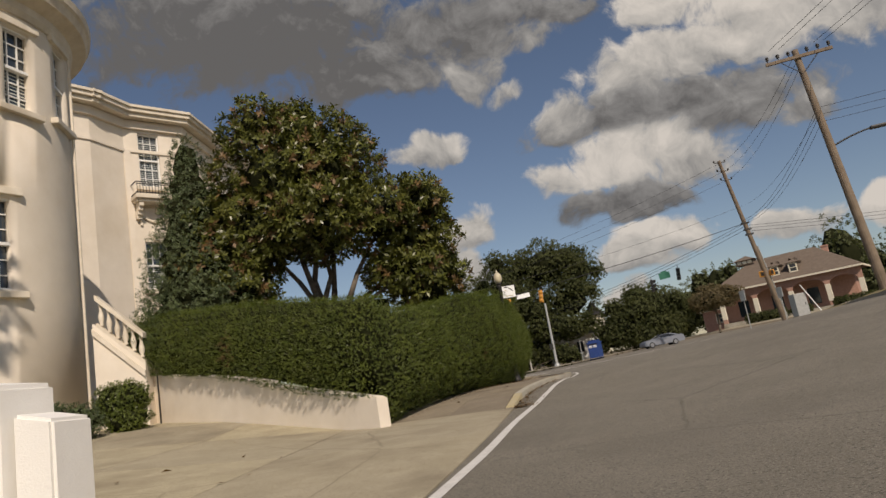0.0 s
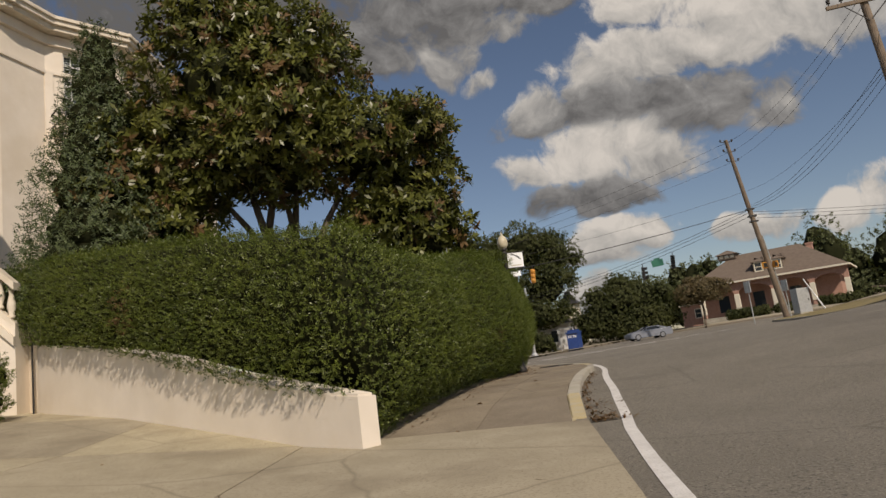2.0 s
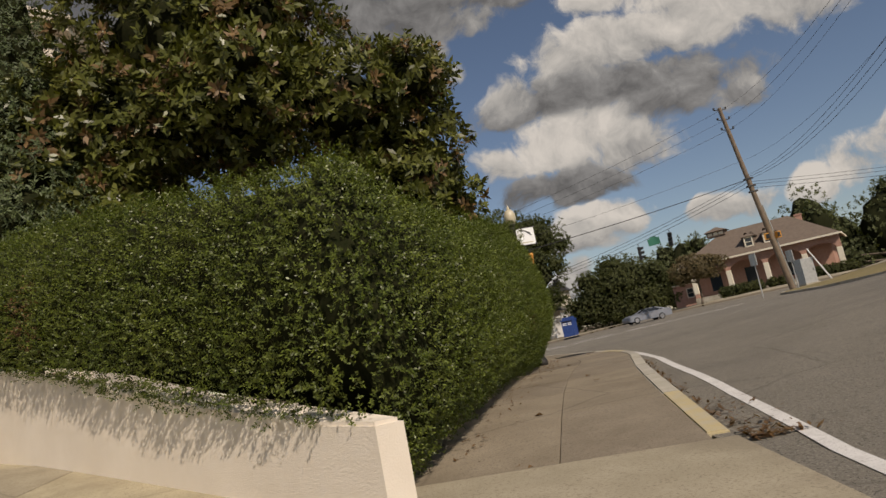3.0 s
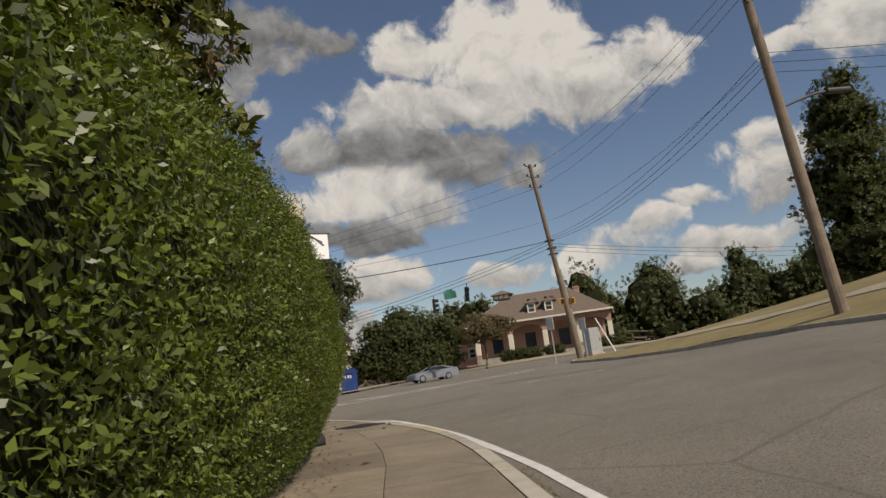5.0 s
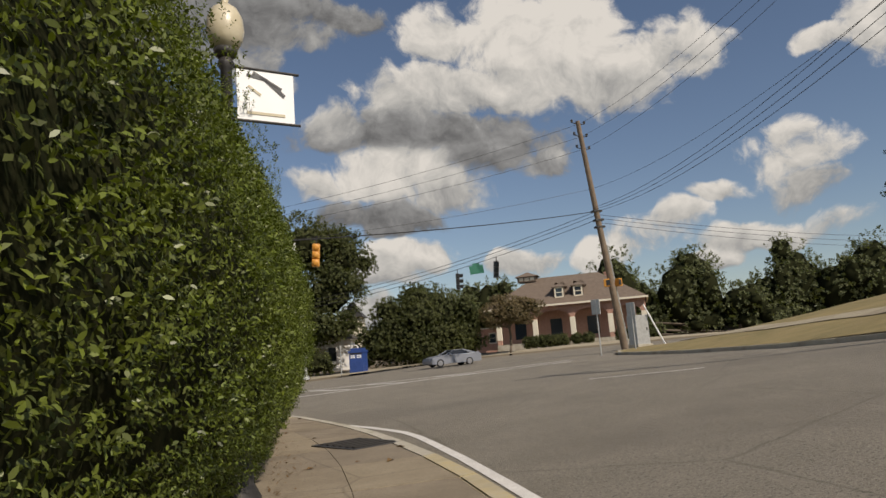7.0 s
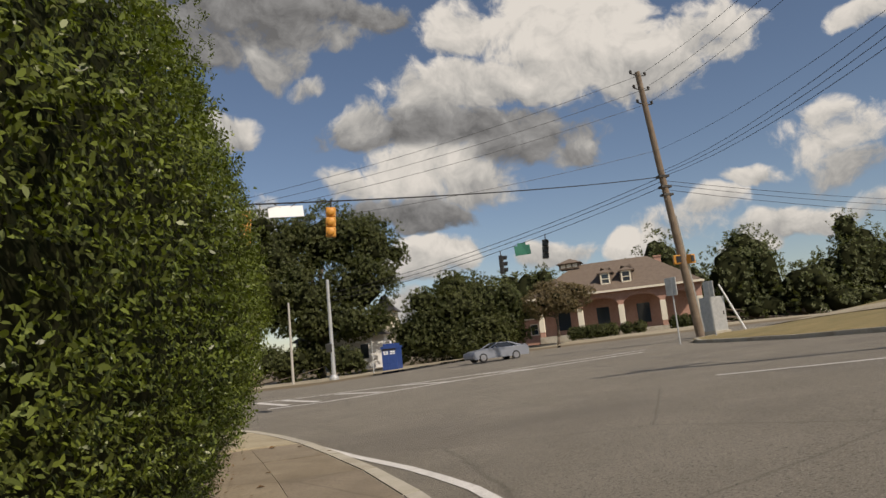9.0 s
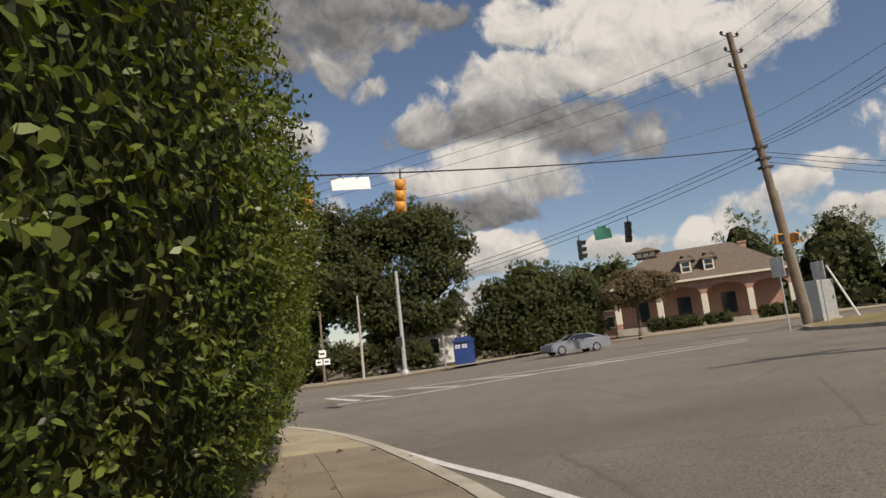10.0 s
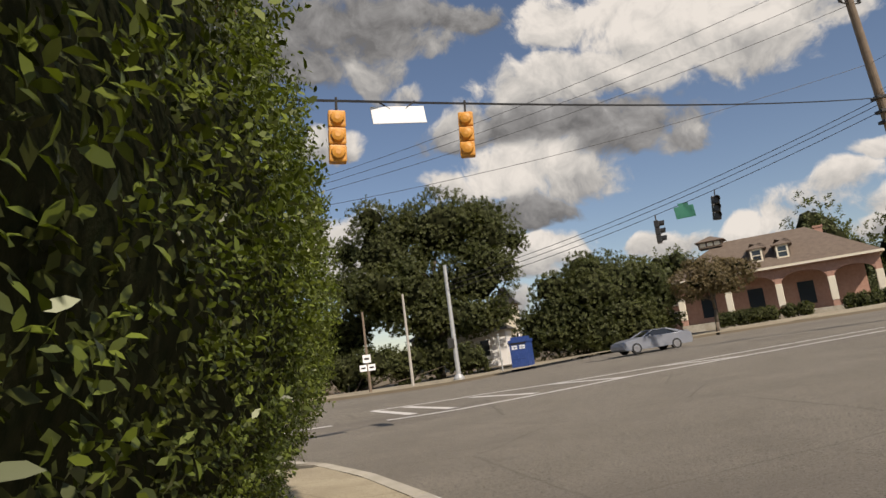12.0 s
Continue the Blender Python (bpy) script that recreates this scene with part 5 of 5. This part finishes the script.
for k, (a, b) in enumerate(zip(BAY, BAY[1:] + BAY[:1])):
    ops = FWIN if k == 2 else []
    ob, m, L = wall_run("wall", a, b, -0.2, HTOP, ops, stucco, house)
    d = (b - a).normalized()
    n = Vector((d.y, -d.x))
    mid = (a + b) / 2
    turn = math.degrees(math.atan2(d.y, d.x))
    for z, out, hh in ((HTOP - 0.9, 0.05, 0.12), (HTOP + 0.05, 0.12, 0.3), (HTOP + 0.3, 0.4, 0.16), (HTOP + 0.44, 0.5, 0.14), (HTOP + 0.56, 0.56, 0.1)):
        bm = bmesh.new()
        c = mid + n * (out / 2 - 0.02)
        box(bm, c.x, c.y, z + 0.004 * k, L + out * 0.9, out + 0.04, hh, turn, 0.01)
        part("cornice" if z > HTOP else "string_course", bm, stone_trim if z > HTOP + 0.2 else stucco, house)
    for f, s, w_, h_ in ops:
        sash_window(house, m @ Matrix.Translation((L * f, 0.12, s)), w_, h_, 3, 6, 0.95 if s > 8 else 0.5)
    if k in (1, 2):
        for f in (0.04, 0.9) if k == 2 else ():
            bm = bmesh.new()
            box(bm, L * f, -0.02, HTOP / 2 - 0.3, 0.22, 0.06, HTOP - 1.2, m=m)
            part("pilaster", bm, stucco, house)
    if k == 2:
        # balcony with railing and brackets
        bm = bmesh.new()
        box(bm, L * 0.42, -0.3, 8.3, 1.5, 0.6, 0.14, 0, 0.02, m=m)
        box(bm, L * 0.42, -0.26, 8.18, 1.4, 0.5, 0.1, 0, 0.02, m=m)
        balcony = part("balcony", bm, stone_trim, house, "small stone balcony with iron rail")
        for s in (-0.55, 0.55):
            bm = bmesh.new()
            for q in range(4):
                box(bm, L * 0.42 + s, -0.3 + q * 0.07, 8.06 - q * 0.13, 0.14, 0.34 - q * 0.06, 0.14, 0, 0.02, m=m)
            part("bracket", bm, stone_trim, balcony)
        bm = bmesh.new()
        for z in (8.42, 8.72, 8.8):
            box(bm, L * 0.42, -0.57, z, 1.44, 0.03, 0.025, m=m)
        for i in range(15):
            box(bm, L * 0.42 - 0.7 + i * 0.1, -0.57, 8.58, 0.014, 0.014, 0.42, m=m)
        for s in (-0.72, 0.72):
            for z in (8.42, 8.8):
                box(bm, L * 0.42 + s, -0.3, z, 0.03, 0.55, 0.025, m=m)
        part("iron_rail", bm, iron, balcony, "thin dark iron rail")
        # swag and keystones
        bm = bmesh.new()
        for i in range(13):
            f = i / 12
            bmesh.ops.create_icosphere(bm, subdivisions=1, radius=0.07, matrix=m @ Matrix.Translation((L * 0.42 - 0.42 + 0.84 * f, -0.02, 7.75 - 0.2 * math.sin(math.pi * f))))
        for s in (-0.45, 0.45):
            box(bm, L * 0.42 + s, -0.02, 7.6, 0.09, 0.08, 0.4, 0, 0.02, m=m)
        part("swag", bm, stone_trim, house, "plaster garland under the balcony")
        bm = bmesh.new()
        box(bm, L * 0.42, -0.06, 7.0, 0.2, 0.14, 0.26, 0, 0.03, m=m)
        part("keystone", bm, stone_trim, house)
bm = bmesh.new()
prism(bm, [(p.x, p.y) for p in BAY], HTOP - 0.1, HTOP + 0.5)
part("roof", bm, roof_brown, house)

# outside stair with balustrades
stair = thing("stair", "cream stucco stair with a stone balustrade", "stair")
sa, sb = Vector((-9.0, 16.68, 3.45)), Vector((-7.85, 16.85, 2.28))


def balustrade(a, b, parent, count):
    d = b - a
    turn = Matrix.Translation(a) @ Matrix.Rotation(math.atan2(d.y, d.x), 4, "Z")
    run = math.hypot(d.x, d.y)
    bm = bmesh.new()
    prism(bm, [(0, -0.09), (run, -0.09), (run, 0.09), (0, 0.09)], lambda x, y: -0.02 + d.z * x / run, lambda x, y: 0.09 + d.z * x / run, turn)
    part("bottom_rail", bm, stone_trim, parent)
    bm = bmesh.new()
    prism(bm, [(0, -0.12), (run, -0.12), (run, 0.12), (0, 0.12)], lambda x, y: 0.68 + d.z * x / run, lambda x, y: 0.82 + d.z * x / run, turn)
    part("hand_rail", bm, stone_trim, parent)
    for i in range(count):
        x = run * (i + 0.5) / count
        bm = bmesh.new()
        lathe(bm, [(0.06, 0.08), (0.06, 0.13), (0.04, 0.16), (0.075, 0.28), (0.07, 0.36), (0.035, 0.52), (0.05, 0.6), (0.055, 0.7)], x, 0, d.z * x / run, 10, turn)
        part("baluster", bm, stone_trim, parent, smooth=True)


balustrade(sa, sb, stair, 6)
balustrade(sa + Vector((0.75, 1.35, -0.1)), sb + Vector((0.5, 1.35, 0.0)), stair, 6)
d = sb - sa
turn = Matrix.Translation((sa.x, sa.y, 0)) @ Matrix.Rotation(math.atan2(d.y, d.x), 4, "Z")
run = math.hypot(d.x, d.y)
bm = bmesh.new()
prism(bm, [(-0.1, -0.1), (run, -0.1), (run, 0.1), (-0.1, 0.1)], 0.2, lambda x, y: sa.z + d.z * x / run - 0.02, turn)
part("stair_wall", bm, stucco, stair)
bm = bmesh.new()
prism(bm, [(-0.1, -0.16), (run, -0.16), (run, -0.08), (-0.1, -0.08)], lambda x, y: sa.z + d.z * x / run - 0.32, lambda x, y: sa.z + d.z * x / run - 0.16, turn)
part("stringer_moulding", bm, stone_trim, stair)
for i in range(6):
    bm = bmesh.new()
    x0, x1 = run * i / 6, run * (i + 1) / 6
    prism(bm, [(x0, 0.1), (x1, 0.1), (x1, 1.4), (x0, 1.4)], 0.2, sa.z - 0.1 + d.z * (i + 0.5) / 6, turn)
    part("step", bm, stucco, stair)


# ---------------------------------------------------------------- brick bank house with arched porch
BK = Matrix.Translation((35.6, 85.0, 1.65)) @ Matrix.Rotation(radians(-32), 4, "Z")
bank = thing("brick_house", "pinkish brick house with hipped roof and arched porch", "house", BK)
bm = bmesh.new()
box(bm, -2.0, 6.6, 2.0, 15.8, 8.0, 4.2)
part("house_wall", bm, brick_pink, bank)
bm = bmesh.new()
box(bm, -10.9, 3.2, 0.65, 2.9, 1.6, 2.7)
wing = part("side_wing", bm, brick_pink, bank)
bm = bmesh.new()
box(bm, -10.9, 3.1, 2.06, 3.3, 2.0, 0.12, 0, 0.02)
part("wing_eave", bm, cream_paint, wing)
bm = bmesh.new()
box(bm, -10.3, 2.39, 0.9, 0.75, 0.04, 1.1)
part("window", bm, window_glass, wing)
bm = bmesh.new()
for ax, az, sx, sz in ((-0.4, 0, 0.09, 1.2), (0.4, 0, 0.09, 1.2), (0, 0.57, 0.86, 0.09), (0, -0.57, 0.95, 0.11), (0, 0, 0.75, 0.05)):
    box(bm, -10.3 + ax, 2.37, 0.9 + az, sx, 0.07, sz)
part("window_frame", bm, cream_paint, wing)


def hip(bm, x0, x1, y0, y1, z0, z1, over=0.5, ridge=0.45):
    x0, x1, y0, y1 = x0 - over, x1 + over, y0 - over, y1 + over
    cy = (y0 + y1) / 2
    run = (y1 - y0) / 2 * ridge * 2
    low = [bm.verts.new(p) for p in ((x0, y0, z0), (x1, y0, z0), (x1, y1, z0), (x0, y1, z0))]
    a, b = bm.verts.new((x0 + run, cy, z1)), bm.verts.new((x1 - run, cy, z1))
    for fc in ((low[0], low[1], b, a), (low[1], low[2], b), (low[2], low[3], a, b), (low[3], low[0], a)):
        bm.faces.new(fc)
    bm.faces.new(low[::-1])


bm = bmesh.new()
hip(bm, -10, 6.7, 0.4, 10.6, 4.05, 7.6)
roof = part("roof", bm, roof_brown, bank)
bm = bmesh.new()
box(bm, -1.65, -0.15, 3.95, 17.8, 0.12, 0.2)
box(bm, 7.25, 5.5, 3.95, 0.12, 11.2, 0.2)
part("fascia", bm, cream_paint, bank)
# porch: brick piers with arches between
cols = [-9.1, -5.0, -0.85, 3.2, 6.7]
for a, b in zip(cols, cols[1:]):
    bm = bmesh.new()
    x0, x1 = a + 0.25, b - 0.25
    r = (x1 - x0) / 2
    cx = (x0 + x1) / 2
    n = 12
    for i in range(n):
        f0, f1 = math.pi * i / n, math.pi * (i + 1) / n
        p = [(cx - r * math.cos(f0), 2.5 + r * 0.5 * math.sin(f0)), (cx - r * math.cos(f1), 2.5 + r * 0.5 * math.sin(f1))]
        vs = []
        for y in (0.35, 0.75):
            vs.append([bm.verts.new((p[0][0], y, p[0][1])), bm.verts.new((p[1][0], y, p[1][1])), bm.verts.new((p[1][0], y, 3.95)), bm.verts.new((p[0][0], y, 3.95))])
        for i4 in range(4):
            bm.faces.new((vs[0][i4], vs[0][(i4 + 1) % 4], vs[1][(i4 + 1) % 4], vs[1][i4]))
        bm.faces.new(vs[0][::-1])
        bm.faces.new(vs[1])
    bmesh.ops.remove_doubles(bm, verts=bm.verts, dist=1e-4)
    part("porch_arch", bm, brick_pink, bank)
for x in cols:
    bm = bmesh.new()
    box(bm, x, 0.55, 1.9, 0.5, 0.42, 4.4, 0, 0.02)
    col = part("porch_pier", bm, brick_pink, bank)
    bm = bmesh.new()
    box(bm, x, 0.54, 1.5, 0.54, 0.47, 2.0, 0, 0.02)
    part("pier_facing", bm, cream_paint, col)
bm = bmesh.new()
box(bm, -1.4, 1.7, -0.35, 16.0, 2.8, 0.7)
part("porch_floor", bm, kerb_mat, bank)
for x in (-7.0, -2.9, 1.2):
    bm = bmesh.new()
    box(bm, x, 2.56, 1.5, 1.3, 0.06, 2.0)
    part("dark_window", bm, window_glass, bank)
for x in (-2.1, 0.0):
    bm = bmesh.new()
    box(bm, x, 2.1, 5.3, 1.25, 2.0, 1.3)
    prism(bm, [(x - 0.8, 0.9), (x + 0.8, 0.9), (x + 0.8, 3.6), (x - 0.8, 3.6)], 5.9, lambda u, v: 6.0)
    dm = part("dormer", bm, roof_brown, bank)
    bm = bmesh.new()
    hip(bm, x - 0.7, x + 0.7, 1.1, 3.4, 6.0, 6.6, 0.15, 0.5)
    part("dormer_roof", bm, roof_brown, dm)
    bm = bmesh.new()
    for ax, az, sx, sz in ((-0.42, 0, 0.14, 1.15), (0.42, 0, 0.14, 1.15), (0, 0.52, 0.9, 0.12), (0, -0.52, 0.9, 0.14), (0, 0, 0.8, 0.07)):
        box(bm, x + ax, 1.06, 5.32 + az, sx, 0.1, sz)
    part("dormer_frame", bm, cream_paint, dm)
    bm = bmesh.new()
    box(bm, x, 1.085, 5.32, 0.72, 0.02, 0.95)
    part("pane", bm, window_glass, dm)
bm = bmesh.new()
box(bm, -6.1, 5.5, 7.5, 2.2, 2.0, 0.6)
hip(bm, -7.2, -5.0, 4.5, 6.5, 7.8, 8.4, 0.3, 0.5)
top_dormer = part("roof_lantern", bm, roof_brown, bank)
bm = bmesh.new()
for k in range(3):
    box(bm, -6.75 + 0.65 * k, 4.48, 7.52, 0.5, 0.04, 0.35)
part("lantern_windows", bm, cream_paint, top_dormer)
bm = bmesh.new()
box(bm, 3.2, 6.0, 6.0, 0.7, 0.7, 3.0, 0, 0.03)
box(bm, 3.2, 6.0, 7.45, 0.85, 0.85, 0.18, 0, 0.03)
part("chimney", bm, brick_pink, bank)
# clipped hedges before the porch
for u0, u1, hgt in ((-5.6, -1.8, 0.8), (-0.4, 0.8, 0.7), (4.2, 7.5, 0.9)):
    lob = []
    kk = int((u1 - u0) / 0.7) + 1
    for i in range(kk):
        q = BK @ Vector((u0 + (u1 - u0) * i / max(1, kk - 1), -1.6, 0.05))
        lob.append((q.x, q.y, q.z, 0.6, 0.6, hgt * 0.75))
    q = BK @ Vector(((u0 + u1) / 2, -1.6, 0))
    tree("low_hedge", "low clipped green hedge before the porch", (q.x, q.y, q.z - 0.5), lob, 0.14, tree_leaf, 60, 7, trunk_r=0.05, core=0.85, category="hedge", slim=0.6)

# white house behind the oak
wh = thing("white_house", "white clapboard house half hidden by trees", "house", pose(10.5, 93.5, 0.3, 0, 0, -20))
bm = bmesh.new()
box(bm, -2.5, 0, 1.6, 9, 6, 3.2)
part("house_wall", bm, white_paint, wh)
bm = bmesh.new()
box(bm, 1.4, 1.5, 3.0, 2.2, 3, 5.2)
part("house_gable", bm, cream_paint, wh)
bm = bmesh.new()
hip(bm, -7, 2, -3, 3, 3.2, 5.2)
hip(bm, 0.2, 2.6, 0, 3, 5.6, 7.4, 0.3, 0.5)
part("roof", bm, iron, wh)
for x in (-5, -2.5, 0):
    bm = bmesh.new()
    box(bm, x, -3.02, 1.7, 0.8, 0.06, 1.4)
    part("window", bm, window_glass, wh)


# ---------------------------------------------------------------- silver coupe
def coupe(m):
    car = thing("coupe_car", "silver-blue two-door coupe parked at the far kerb", "car", m)
    # side outline, front towards -x
    side = [(-2.38, 0.35), (-2.4, 0.55), (-2.3, 0.72), (-1.9, 0.84), (-0.95, 0.95), (0.9, 0.98), (1.7, 1.0), (2.2, 0.99), (2.36, 0.85), (2.38, 0.45), (2.3, 0.3), (-2.2, 0.25)]
    bm = bmesh.new()
    loops = []
    for y, k, dz in ((-0.92, 0.97, 0.0), (-0.88, 1.0, 0.02), (-0.6, 1.01, 0.05), (0.6, 1.01, 0.05), (0.88, 1.0, 0.02), (0.92, 0.97, 0.0)):
        loops.append([bm.verts.new((x * k, y, z + (dz if z > 0.6 else 0))) for x, z in side])
    for a, b in zip(loops, loops[1:]):
        for i in range(len(a)):
            bm.faces.new((a[i], a[(i + 1) % len(a)], b[(i + 1) % len(a)], b[i]))
    bm.faces.new(loops[0])
    bm.faces.new(loops[-1][::-1])
    body = part("body", bm, car_silver, car)
    cabin = [(-0.95, 0.96), (-0.15, 1.34), (0.75, 1.38), (1.75, 1.0)]
    bm = bmesh.new()
    loops = []
    for y, k in ((-0.8, 0.0), (-0.62, 1.0), (0.62, 1.0), (0.8, 0.0)):
        loops.append([bm.verts.new((x, y, 0.97 + (z - 0.97) * (k if k else 0.02))) for x, z in cabin])
    for a, b in zip(loops, loops[1:]):
        for i in range(3):
            bm.faces.new((a[i], a[i + 1], b[i + 1], b[i]))
    part("window_band", bm, car_glass, car)
    bm = bmesh.new()
    prism(bm, [(-0.2, -0.63), (0.85, -0.63), (0.85, 0.63), (-0.2, 0.63)], 1.335, lambda x, y: 1.375 + 0.02 * (1 - abs(y)))
    for s in (-1, 1):
        rod(bm, (-0.95, 0.78 * s, 0.98), (-0.15, 0.62 * s, 1.35), 0.035, 0.035, 6)
        rod(bm, (0.75, 0.62 * s, 1.36), (1.8, 0.78 * s, 1.0), 0.06, 0.08, 6)
    part("roof_panel", bm, car_silver, car)
    bm = bmesh.new()
    box(bm, 2.15, 0, 1.08, 0.3, 1.4, 0.04, 0, 0.01)
    part("rear_spoiler", bm, car_silver, car)
    for s in (-1, 1):
        for x in (-1.5, 1.22):
            bm = bmesh.new()
            lathe(bm, [(0.2, -0.11), (0.32, -0.11), (0.34, -0.06), (0.34, 0.06), (0.32, 0.11), (0.2, 0.11)], 0, 0, 0, 20, Matrix.Translation((x, 0.83 * s, 0.34)) @ Matrix.Rotation(radians(90), 4, "X"))
            wheel = part("wheel", bm, tyre_mat, car)
            bm = bmesh.new()
            mm = Matrix.Translation((x, 0.93 * s, 0.34)) @ Matrix.Rotation(radians(90), 4, "X")
            lathe(bm, [(0.22, -0.01), (0.22, 0.012), (0.19, 0.014)], 0, 0, 0, 20, mm)
            for q in range(5):
                box(bm, 0.1, 0, 0.012, 0.2, 0.05, 0.03, 0, m=mm @ Matrix.Rotation(radians(72 * q), 4, "Z"))
            part("rim", bm, chrome, wheel)
        bm = bmesh.new()
        box(bm, -2.33, 0.68 * s, 0.66, 0.1, 0.3, 0.12, 0, 0.02)
        part("headlight", bm, chrome, car)
        bm = bmesh.new()
        box(bm, -0.55, 0.98 * s, 1.02, 0.16, 0.16, 0.1, 0, 0.03)
        part("side_mirror", bm, car_silver, car)
    bm = bmesh.new()
    box(bm, -0.1, -0.915, 0.6, 1.3, 0.012, 0.5)
    part("door", bm, car_silver, car)
    return car


coupe(Matrix.Translation((14.0, 61.8, ground_z(14, 61.8))) @ Matrix.Rotation(radians(8), 4, "Z") @ Matrix.Scale(1 / UNIT, 4))

# ---------------------------------------------------------------- from plan units to metres
for me in bpy.data.meshes:
    me.transform(Matrix.Scale(UNIT, 4))
for ob in scene.objects:
    if ob.type in ("MESH", "EMPTY"):
        ob.location = ob.location * UNIT
        for mod in ob.modifiers:
            mod.thickness *= UNIT
